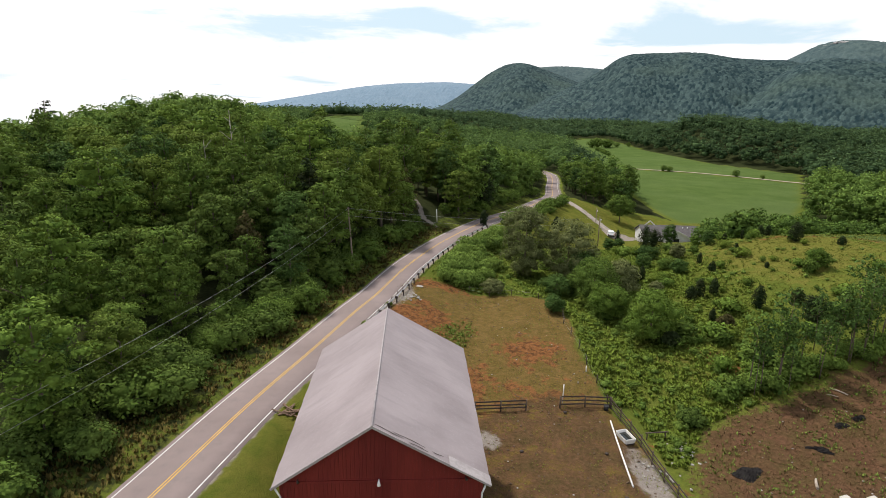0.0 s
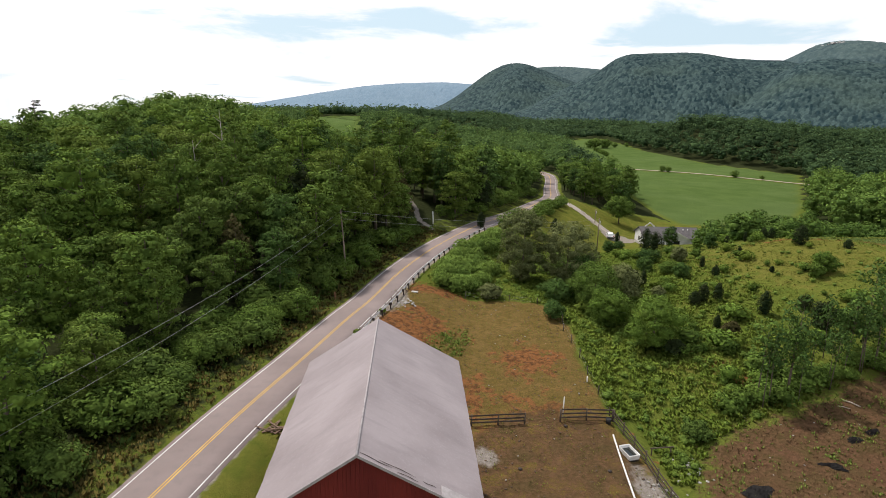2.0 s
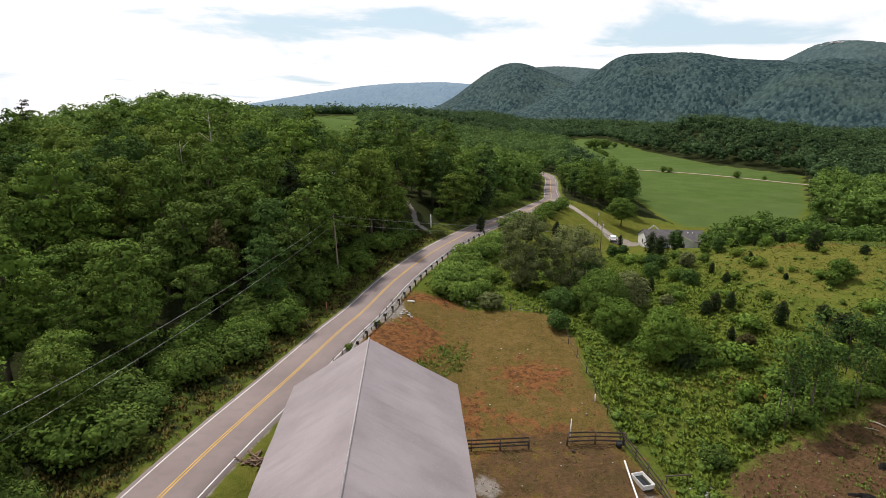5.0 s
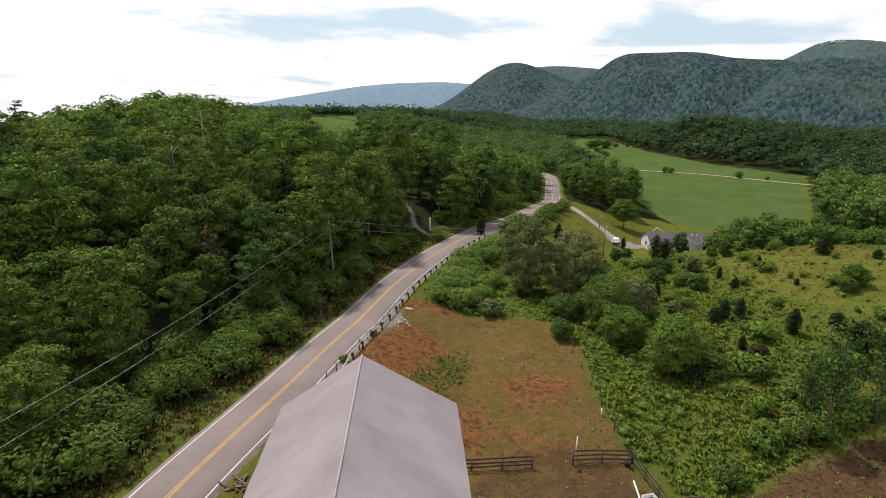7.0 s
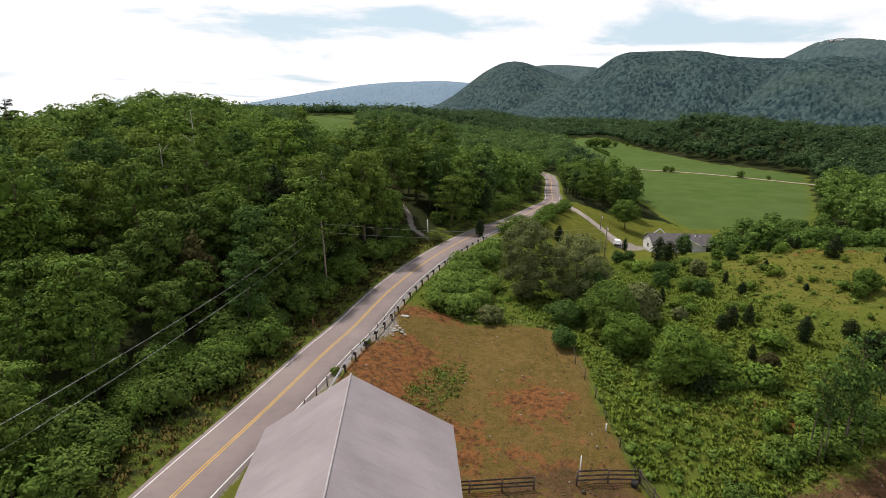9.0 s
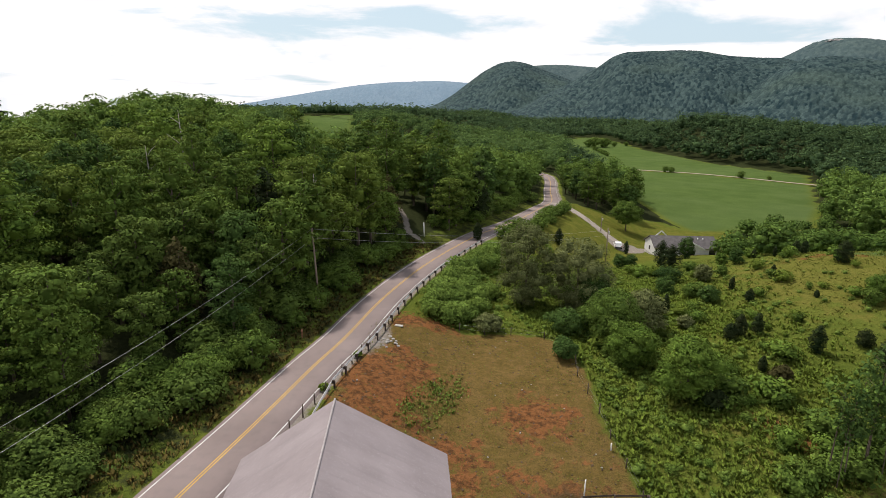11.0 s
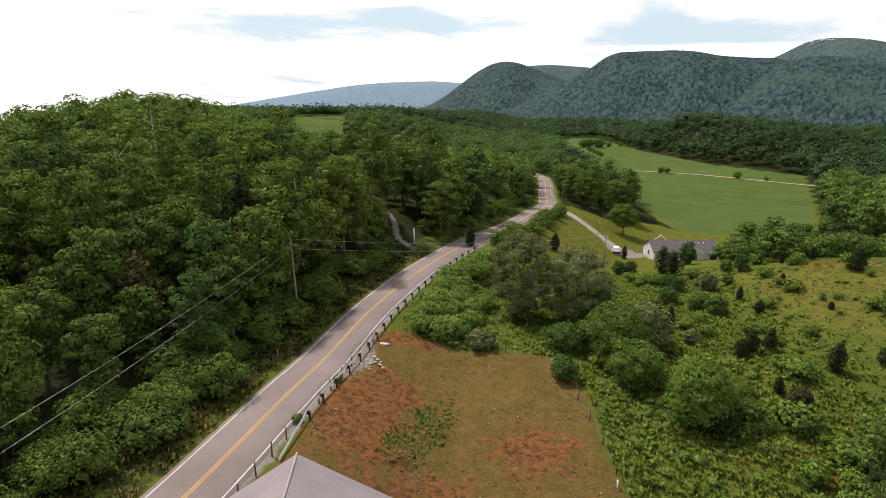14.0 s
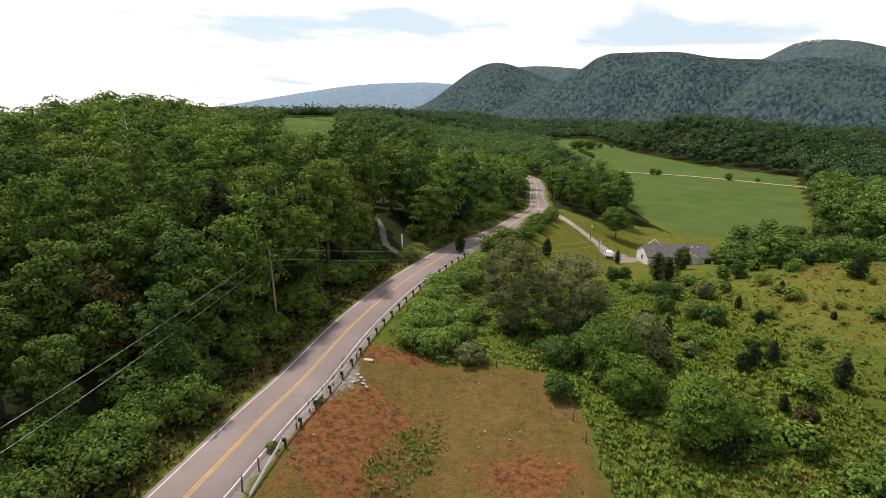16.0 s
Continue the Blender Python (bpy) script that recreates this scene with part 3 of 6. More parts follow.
    for name, cols in (("zone_a", (pasture, lawn, crop, gravel)), ("zone_b", (earth, floor_, dry, lot))):
        at = me.attributes.new(name, "FLOAT_COLOR", "POINT")
        at.data.foreach_set("color", np.stack(cols, -1).astype(np.float32).ravel())
    return tagged(new("ground", me), "grassy valley floor with trodden brown pasture and crop field", "ground", kind="structure")


make_ground()


def ribbon(name, mat, off0, off1, lift, y0=-100, y1=460, dash=None):
    """A strip along the road between two offsets from its centre line."""
    line, d = ROAD_LINE, ROAD_DIR
    keep = (line[:, 1] >= y0) & (line[:, 1] <= y1)
    line, d = line[keep], d[keep]
    nrm = np.stack([d[:, 1], -d[:, 0]], -1)
    ends = [line[:, :2] + nrm * o for o in (off0, off1)]
    crown = [line[:, 2] + lift - 0.015 * abs(o) for o in (off0, off1)]
    top = np.concatenate([np.column_stack([e, c]) for e, c in zip(ends, crown)])
    n = len(line)
    i = np.arange(n - 1)
    quads = np.stack([i, i + n, i + n + 1, i + 1], -1)
    return sheet_mesh(name, top, quads, mat, True)


def make_road():
    n = len(ROAD_LINE)
    nrm = np.stack([ROAD_DIR[:, 1], -ROAD_DIR[:, 0]], -1)
    offs, drop = [-3.05, -3.0, -1.5, 0, 1.5, 3.0, 3.05], [0.16, 0.045, 0.02, 0, 0.02, 0.045, 0.16]
    v = np.concatenate([np.column_stack([ROAD_LINE[:, :2] + nrm * o, ROAD_LINE[:, 2] - dz]) for o, dz in zip(offs, drop)])
    i = np.arange(n - 1)
    quads = np.concatenate([np.stack([i + k * n, i + (k + 1) * n, i + (k + 1) * n + 1, i + k * n + 1], -1) for k in range(len(offs) - 1)])
    road = tagged(new("road", sheet_mesh("road", v, quads, ASPHALT, True)), "worn grey asphalt country road with yellow centre lines", "road", kind="structure")
    for name, a, b, mat in (("edge_line", -2.66, -2.54, LINE_WHITE), ("edge_line", 2.54, 2.66, LINE_WHITE), ("centre_line", -0.17, -0.06, LINE_YELLOW), ("centre_line", 0.06, 0.17, LINE_YELLOW)):
        mesh_part(name, ribbon(name, mat, a, b, 0.006), road)
    return road


make_road()


def draped(name, line, wide, mat, label, category, lift=0.05):
    """A strip laid over the ground along a line."""
    k = spline(np.array([(a, b, 0.0) for a, b in line]), 3.0)[:, :2]
    d = np.gradient(k, axis=0)
    d /= np.linalg.norm(d, axis=1)[:, None]
    nrm = np.stack([d[:, 1], -d[:, 0]], -1)
    rng = np.random.default_rng(len(k))
    offs = np.array([-0.5, -0.25, 0, 0.25, 0.5]) * wide
    v = []
    for o in offs:
        p = k + nrm * (o + (rng.normal(0, 0.08, len(k)) if abs(o) > 0.4 * wide else np.zeros(len(k))))[:, None]
        v.append(np.column_stack([p, hill_ground(p[:, 0], p[:, 1]) + lift]))
    n = len(k)
    i = np.arange(n - 1)
    quads = np.concatenate([np.stack([i + q * n, i + (q + 1) * n, i + (q + 1) * n + 1, i + q * n + 1], -1) for q in range(4)])
    return tagged(new(name, sheet_mesh(name, np.concatenate(v), quads, mat, True)), label, category, kind="structure")


GRAVEL = plain("pale_gravel", (0.26, 0.225, 0.195), (0.35, 0.31, 0.27), 0.5, 0.95, fine=5, bump=0.3)
draped("farm_lane", LANE, 3.4, plain("dusty_lane", (0.30, 0.25, 0.17), (0.38, 0.33, 0.24), 0.1, 0.95, fine=2), "pale dirt lane crossing the field", "lane", 0.25)
draped("driveway", DRIVE, 3.6, GRAVEL, "pale gravel drive curving down to the house", "driveway", 0.08)

# ---- far mountains ----
def crowns(x, y, cell):
    """Height of rounded tree tops on a jittered grid, and a tint for each."""
    gx, gy = np.floor(x / cell).astype(np.int64), np.floor(y / cell).astype(np.int64)
    best, tint = np.full(x.shape, 9.0), np.zeros(x.shape)
    for dx in (-1, 0, 1):
        for dy in (-1, 0, 1):
            cx, cy = gx + dx, gy + dy
            h = ((cx * 73856093) ^ (cy * 19349663)) & 0xFFFFF
            jx, jy = (h % 997) / 997.0, ((h // 7) % 991) / 991.0
            d = ((cx + jx) * cell - x) ** 2 + ((cy + jy) * cell - y) ** 2
            d = d / cell ** 2 / (0.5 + 0.6 * ((h // 13) % 89) / 89.0)
            tint = np.where(d < best, ((h // 5) % 883) / 883.0, tint)
            best = np.minimum(best, d)
    return np.sqrt(np.clip(1 - best, 0, 1)), tint


def mountain_material(name, dark, light, warm):
    m, nt, p = material(name, 0.9, 0, 0.05)
    a = nt.nodes.new("ShaderNodeAttribute")
    a.attribute_name = "tint"
    c = colour_mix(nt, a.outputs["Fac"], dark, light)
    c = colour_mix(nt, calc(nt, "MULTIPLY", noise_fac(nt, 0.006, 5, 0.5, 0.7, coords="World"), 0.4), c, warm)
    c = colour_mix(nt, calc(nt, "MULTIPLY", noise_fac(nt, 0.35, 3, coords="World"), 0.5), c, tuple(v * 0.5 for v in dark))
    nt.links.new(c, p.inputs["Base Color"])
    return m


def make_mountain(name, crest, dist, depth, mat, label, cell=11.0, step=0.1, rows=130, back=250, foot=-16.0, seed=0, gully=0.12):
    """A wooded ridge whose crest has the given bearings and elevations, seen from the valley, with gullies down its slope."""
    az = np.arange(crest[0][0], crest[-1][0] + 1e-6, step)
    el = np.interp(az, [c[0] for c in crest], [c[1] for c in crest])
    wide = max(3, int(0.9 / step) | 1)
    el = np.convolve(np.pad(el, wide // 2, mode="edge"), np.ones(wide) / wide, "valid")
    top = 27.2 + dist * np.tan(np.radians(el)) - 0.4 * cell
    t = np.concatenate([np.linspace(0, 1, rows), np.linspace(1.03, 1 + back / depth, 8)])
    A, Tt = np.meshgrid(np.radians(az), t)
    r = dist - depth + depth * Tt
    x, y = r * np.sin(A), r * np.cos(A)
    up = np.clip(Tt, 0, 1)
    rise = np.where(Tt <= 1, np.sin(0.5 * math.pi * up ** 1.15) ** 1.1, 1 - 0.5 * (Tt - 1))
    q = A * dist
    bend = q + 60 * np.sin(Tt * 3 + seed)
    fold = 0.55 * np.abs(np.sin(bend / 210 + 1.3 * seed)) + 0.30 * np.abs(np.sin(bend / 88 + 2.1 * seed + 0.8 * Tt)) + 0.15 * np.sin(bend / 37 + seed)
    z = foot + (np.maximum(top, foot + 5)[None] - foot) * np.clip(rise - gully * (0.75 - fold) * np.sin(up * math.pi) ** 0.8, 0, 1.02)
    bump, tint = crowns(A * dist, r * 0.55, 0.76 * cell)
    z = z + bump * 0.5 * cell * smooth(0.0, 0.05, Tt)
    n, m = x.shape
    i = np.arange(n * m).reshape(n, m)
    quads = np.stack([i[:-1, :-1], i[:-1, 1:], i[1:, 1:], i[1:, :-1]], -1).reshape(-1, 4)
    me = sheet_mesh(name, np.stack([x.ravel(), y.ravel(), z.ravel()], -1), quads, mat, True)
    at = me.attributes.new("tint", "FLOAT", "POINT")
    at.data.foreach_set("value", tint.ravel().astype(np.float32))
    return tagged(new(name, me), label, "mountain", kind="structure")


# Aerial haze is put into these base colours, bluer and paler with distance.
MOUNTAIN = mountain_material("mountain_woods", (0.010, 0.027, 0.033), (0.068, 0.108, 0.103), (0.086, 0.126, 0.094))
MOUNTAIN_HAZE_TINT = mountain_material("mountain_woods_haze_tint", (0.040, 0.070, 0.078), (0.090, 0.130, 0.126), (0.098, 0.138, 0.120))
MOUNTAIN_HAZE_BLUE = mountain_material("ridge_woods_haze_blue", (0.16, 0.24, 0.31), (0.20, 0.28, 0.35), (0.22, 0.30, 0.36))
make_mountain("far_ridge", [(-24, -1.9), (-18.8, -1.1), (-15.6, -0.33), (-13.1, 0.12), (-9, 0.87), (-4.7, 1.57), (-1.45, 1.9), (2.9, 2.08), (6.1, 1.91), (8.4, 1.53), (12, 0.84)], 4300, 900, MOUNTAIN_HAZE_BLUE, "hazy blue mountain ridge on the horizon", 20, 0.12, 50, foot=-60, gully=0.05)
make_mountain("saddle_ridge", [(8, 2.6), (11, 3.42), (12.6, 3.58), (13.9, 3.64), (15.2, 3.59), (17.75, 3.35), (19.3, 3.05), (22, 2.4)], 3400, 900, MOUNTAIN_HAZE_TINT, "paler wooded ridge behind the mountain saddle", 13, 0.08, 90, foot=-30, seed=4, gully=0.1)
make_mountain("left_peak", [(-6, -1.9), (-1, -1.4), (2.94, -0.04), (4.4, 0.84), (5.8, 1.91), (7.2, 2.97), (8.6, 3.71), (9.6, 3.92), (10.3, 3.92), (11.2, 3.72), (12.8, 3.2), (14.7, 2.5), (16.8, 1.6), (19.4, 0.6), (22, -0.4)], 2600, 800, MOUNTAIN, "wooded mountain with a rounded peak", 11.5, 0.07, 170, foot=-30, seed=1)
make_mountain("right_peak", [(29, 3.0), (30.9, 3.46), (32.65, 3.97), (33.6, 4.52), (34.7, 5.14), (36.0, 5.39), (37.3, 5.33), (39.4, 4.99), (44, 3.8)], 2500, 700, MOUNTAIN_HAZE_TINT, "wooded mountain with a bare rock patch near its top", 12, 0.08, 90, foot=-30, seed=2)
make_mountain("middle_ridge", [(6.5, -1.7), (9.55, -0.68), (11.05, -0.23), (13.75, 1.23), (15.8, 2.28), (17.75, 3.35), (18.9, 4.19), (20.1, 4.62), (22.1, 4.75), (24.5, 4.72), (26.3, 4.55), (28.6, 4.23), (30.8, 4.05), (32.65, 3.97), (34.1, 3.6), (36.1, 2.7), (39, 1.2)], 2000, 640, MOUNTAIN, "long wooded mountain ridge with a level top", 9.5, 0.06, 215, foot=-25, seed=3, gully=0.14)
make_mountain("wooded_spur", [(26, -1.5), (27.4, -0.59), (28.8, 0.15), (30.7, 1.65), (32.5, 3.0), (33.9, 3.8), (35.7, 4.08), (37.9, 3.85), (39.7, 3.47), (44, 2.4)], 1750, 470, MOUNTAIN, "rounded wooded spur in front of the mountain ridge", 9.0, 0.07, 165, foot=-22, seed=5, gully=0.12)
for k, (b, e) in enumerate(((35.1, 5.17), (35.5, 5.26), (35.8, 5.31), (36.1, 5.33), (36.5, 5.28))):
    outcrop = tagged(part("rock_outcrop", lumps(bmesh.new(), np.random.default_rng(k), 1, 2, 9, 0.5), PALE_ROCK), "bare pale rock showing near the mountain top", "rock", "mountain rocks")
    outcrop.matrix_world = pose(2430 * math.sin(radians(b)), 2430 * math.cos(radians(b)), 27 + 2430 * math.tan(radians(e)) - 7)


# ---- red barn ----
def make_barn():
    xl, xr, xm, y0, y1, ze, zm = -9.16, 3.8, -3.2, 28.68, 48.3, 5.2, 9.22
    wl, wr, w0, w1 = xl + 0.45, xr - 0.45, y0 + 0.32, y1 - 0.3
    barn = empty("barn", pose(0, 0, 0), "red wooden bank barn with grey sheet-metal gable roof", "barn")
    rise_l, rise_r = (zm - ze) / (xm - xl), (zm - ze) / (xr - xm)

    def roof_z(x):
        return ze + (x - xl) * rise_l if x < xm else ze + (xr - x) * rise_r

    # walls: side walls and far gable
    for name, x0, x1, zb in (("side_wall", wl, wl + 0.18, -1.2), ("side_wall", wr - 0.18, wr, -6.2)):
        part(name, boxed(x0, w0, zb, x1, w1, roof_z((x0 + x1) / 2) - 0.12), RED_PAINT, barn)
    bm = bmesh.new()
    pts = [(wl, -6.2), (wr, -6.2), (wr, roof_z(wr) - 0.14), (xm, zm - 0.14), (wl, roof_z(wl) - 0.14)]
    for ya, yb in ((w1 - 0.18, w1),):
        a = [bm.verts.new((x, ya, z)) for x, z in pts]
        b = [bm.verts.new((x, yb, z)) for x, z in pts]
        bm.faces.new(a)
        bm.faces.new(list(reversed(b)))
        for i in range(5):
            bm.faces.new((a[i], b[i], b[(i + 1) % 5], a[(i + 1) % 5]))
    bmesh.ops.recalc_face_normals(bm, faces=bm.faces)
    part("far_gable_wall", bm, RED_PAINT, barn)
    # near gable: backing, boards and band
    bm = bmesh.new()
    a = [bm.verts.new((x, w0 + 0.05, z)) for x, z in pts]
    b = [bm.verts.new((x, w0 + 0.18, z)) for x, z in pts]
    bm.faces.new(a)
    bm.faces.new(list(reversed(b)))
    for i in range(5):
        bm.faces.new((a[i], b[i], b[(i + 1) % 5], a[(i + 1) % 5]))
    bmesh.ops.recalc_face_normals(bm, faces=bm.faces)
    gable = part("gable_wall", bm, RED_PAINT, barn, "near gable of red vertical boards")
    rng = np.random.default_rng(11)
    x = wl
    while x < wr - 0.05:
        w = min(rng.uniform(0.2, 0.27), wr - x)
        xa, xb = x + 0.007, x + w - 0.007
        yo = w0 + 0.02 + rng.uniform(-0.007, 0.007)
        bm = bmesh.new()
        mid = [xm] if xa < xm < xb else []
        top = [(xv, roof_z(xv) - 0.13) for xv in (xa, *mid, xb)]
        low = [(xv, -5.4) for xv in (xb, xa)]
        ring = low + top
        f = [bm.verts.new((px, yo, pz)) for px, pz in ring]
        g = [bm.verts.new((px, yo + 0.035, pz)) for px, pz in ring]
        bm.faces.new(f)
        for i in range(len(ring)):
            bm.faces.new((f[i], g[i], g[(i + 1) % len(ring)], f[(i + 1) % len(ring)]))
        bmesh.ops.recalc_face_normals(bm, faces=bm.faces)
        part("board", bm, RED_PAINT, gable)
        x += w
    part("band_board", boxed(wl + 0.02, w0 - 0.045, ze + 0.12, wr - 0.02, w0 + 0.01, ze + 0.27, 0.01), RED_PAINT, barn)
    # roof: two slopes of lapped sheets
    rng = np.random.default_rng(5)
    for name, xa, xb in (("roof_slope", xl, xm), ("roof_slope", xr, xm)):
        d = Vector((xb - xa, 0, zm - ze))
        up = Vector((-d.z, 0, d.x)).normalized()
        if up.z < 0:
            up = -up
        bm = bmesh.new()
        ny, nu = 26, 10
        grid = []
        for iy in range(ny + 1):
            row = []
            for iu in range(nu + 1):
                u, yy = iu / nu, y0 + (y1 - y0) * iy / ny
                sag = -0.05 * math.sin(math.pi * u) * (0.6 + 0.4 * math.sin(yy * 0.9)) + 0.018 * math.sin(yy * 2.1 + u * 7) + rng.normal(0, 0.004)
                if iy in (0, ny) or iu == nu:
                    sag *= 0.3
                row.append(bm.verts.new(Vector((xa, yy, ze)) + d * u + up * sag))
            grid.append(row)
        for iy in range(ny):
            for iu in range(nu):
                f = bm.faces.new((grid[iy][iu], grid[iy + 1][iu], grid[iy + 1][iu + 1], grid[iy][iu + 1]))
                f.smooth = False
        bmesh.ops.recalc_face_normals(bm, faces=bm.faces)
        if bm.faces[0].normal.z < 0:
            bmesh.ops.reverse_faces(bm, faces=bm.faces)
        ext = bmesh.ops.extrude_face_region(bm, geom=list(bm.faces))
        for v in [g for g in ext["geom"] if isinstance(g, bmesh.types.BMVert)]:
            v.co += -up * 0.09
        bmesh.ops.recalc_face_normals(bm, faces=bm.faces)
        slope = part(name, bm, ROOF, barn)
        # verge trim on the near gable
        trim = bmesh.new()
        beam(trim, Vector((xa, y0 - 0.03, ze - 0.03)), Vector((xb, y0 - 0.03, zm - 0.03)), 0.05, 0.16, 0.006)
        part("verge_trim", trim, RIDGE, barn)
    part("ridge_cap", tube(bmesh.new(), [(xm, y0 - 0.06, zm + 0.02), (xm, (y0 + y1) / 2, zm + 0.0), (xm, y1 + 0.05, zm + 0.02)], [0.065, 0.065, 0.065], 8), RIDGE, barn, "pale ridge capping")
    # replaced verge sheet near the right eave
    d = Vector((xm - xr, 0, zm - ze))
    up = Vector((d.z, 0, -d.x)).normalized()
    a = Vector((xr, y0 - 0.05, ze)) + up * 0.03
    sheet = bmesh.new()
    beam(sheet, a + Vector((0.02, 0.42, 0)), a + d * 0.36 + Vector((0, 0.42, 0)), 0.95, 0.03, 0.005)
    part("patch_sheet", sheet, RIDGE, barn, "paler replaced roof sheet")
    # split seams of the old coating along the near verge
    for off, u0, u1 in ((0.34, 0.02, 0.26), (0.52, 0.16, 0.44), (0.46, 0.50, 0.60), (0.24, 0.30, 0.46)):
        crack = bmesh.new()
        pts = [Vector((xr, y0 + off + 0.04 * math.sin(1.2 * k + off * 20), ze)) + d * (1 - u0 - (u1 - u0) * k / 5) + up * 0.012 for k in range(6)]
        tube(crack, pts, [0.008, 0.020, 0.014, 0.022, 0.015, 0.007], 5)
        part("roof_crack", crack, FENCE_WOOD, barn, "dark split in the roof coating")
    # downspouts, lamp and hooks
    for x, kink in ((wl + 0.05, 0.28), (wr - 0.05, -0.2)):
        part("downspout", tube(bmesh.new(), [(x - kink, w0 - 0.12, ze - 0.15), (x, w0 - 0.1, ze - 0.7), (x, w0 - 0.1, -1.0)], [0.06] * 3, 8), WHITE_TRIM, barn)
    lamp = part("wall_lamp", tube(bmesh.new(), [(-2.85, w0 - 0.02, ze + 0.32), (-2.85, w0 - 0.2, ze + 0.36), (-2.85, w0 - 0.3, ze + 0.26), (-2.85, w0 - 0.32, ze + 0.1)], [0.04, 0.04, 0.09, 0.12], 10), WHITE_TRIM, barn, "white wall lamp")
    for x in (-7.6, 2.3):
        part("floodlight", tube(bmesh.new(), [(x, w0 - 0.02, ze + 0.4), (x, w0 - 0.16, ze + 0.4), (x + 0.06, w0 - 0.26, ze + 0.33)], [0.04, 0.05, 0.1], 8), DARK_STEEL, barn)
    return barn


make_barn()


# ---- fences, rail and things in the yard ----
def at_ground(x, y, dz=0.0, turn=0.0):
    return pose(x, y, float(hill_ground(x, y)[0]) + dz, 0, 0, turn)


def board_fence(points, rails, high, label):
    """A post and rail fence through points on the ground, posts about every 2.4 m."""
    fence = empty("board_fence", pose(0, 0, 0), label, "fence", "yard fences")
    rng = np.random.default_rng(int(abs(points[0][0] * 10)))
    spots = []
    for (ax, ay), (bx, by) in zip(points, points[1:]):
        n = max(1, round(math.hypot(bx - ax, by - ay) / 2.4))
        spots += [(ax + (bx - ax) * k / n, ay + (by - ay) * k / n) for k in range(n)]
    spots.append(points[-1])
    tops = []
    for x, y in spots:
        z = float(hill_ground(x, y)[0])
        lean = rng.normal(0, 0.03, 2)
        bm = tube(bmesh.new(), [(x, y, z - 0.4), (x + lean[0], y + lean[1], z + high + 0.1)], [0.085, 0.075], 7)
        part("post", bm, FENCE_WOOD, fence)
        tops.append((x, y, z))
    for (ax, ay, az), (bx, by, bz) in zip(tops, tops[1:]):
        nx, ny = by - ay, ax - bx
        ln = math.hypot(nx, ny)
        nx, ny = 0.09 * nx / ln, 0.09 * ny / ln
        for k in range(rails):
            h = high * (1 - k / rails) - 0.05 + rng.normal(0, 0.015)
            bm = beam(bmesh.new(), (ax + nx, ay + ny, az + h), (bx + nx, by + ny, bz + h + rng.normal(0, 0.02)), 0.035, 0.15, 0.006)
            part("rail", bm, FENCE_WOOD, fence)
    return fence


board_fence([(20.9, 55.4), (15.15, 54.9)], 3, 1.3, "dark weathered three-rail board fence beside the gateway")
board_fence([(11.3, 54.4), (3.0, 54.0)], 3, 1.2, "dark weathered board fence joining the barn corner")
board_fence([(21.0, 55.3), (22.0, 49.0), (22.3, 41.4), (22.5, 33.0)], 3, 1.35, "dark weathered board fence along the yard edge")


def wire_fence(points, gap, label, high=1.15):
    fence = empty("wire_fence", pose(0, 0, 0), label, "fence", "pasture fences")
    rng = np.random.default_rng(len(points))
    spots = []
    for (ax, ay), (bx, by) in zip(points, points[1:]):
        n = max(1, round(math.hypot(bx - ax, by - ay) / gap))
        spots += [(ax + (bx - ax) * k / n, ay + (by - ay) * k / n) for k in range(n)]
    spots.append(points[-1])
    feet = []
    for x, y in spots:
        z = float(hill_ground(x, y)[0])
        lean = rng.normal(0, 0.06, 2)
        part("post", tube(bmesh.new(), [(x, y, z - 0.3), (x + lean[0], y + lean[1], z + high * rng.uniform(0.9, 1.1))], [0.065, 0.055], 6), FENCE_WOOD, fence)
        feet.append((x, y, z))
    for h in (0.45, 0.95):
        for a, b in zip(feet, feet[1:]):
            part("wire", tube(bmesh.new(), [(a[0], a[1], a[2] + h), ((a[0] + b[0]) / 2, (a[1] + b[1]) / 2, (a[2] + b[2]) / 2 + h - 0.03), (b[0], b[1], b[2] + h)], [0.006] * 3, 3), WIRE, fence)
    return fence


wire_fence([(20.9, 56.2), (20.6, 63.5), (20.7, 67.4), (20.4, 74.3), (21.6, 80), (18.9, 84.2), (14.8, 85.8), (8, 86.4)], 3.6, "thin wire fence on grey wooden posts round the pasture")
wire_fence([(-9.2, 57.0), (-8.0, 62.0), (-6.6, 66.5), (-5.5, 70.2), (-3.9, 75.6), (-2.4, 80.3), (-1.2, 84.5)], 3.0, "thin wire fence on grey posts below the road")


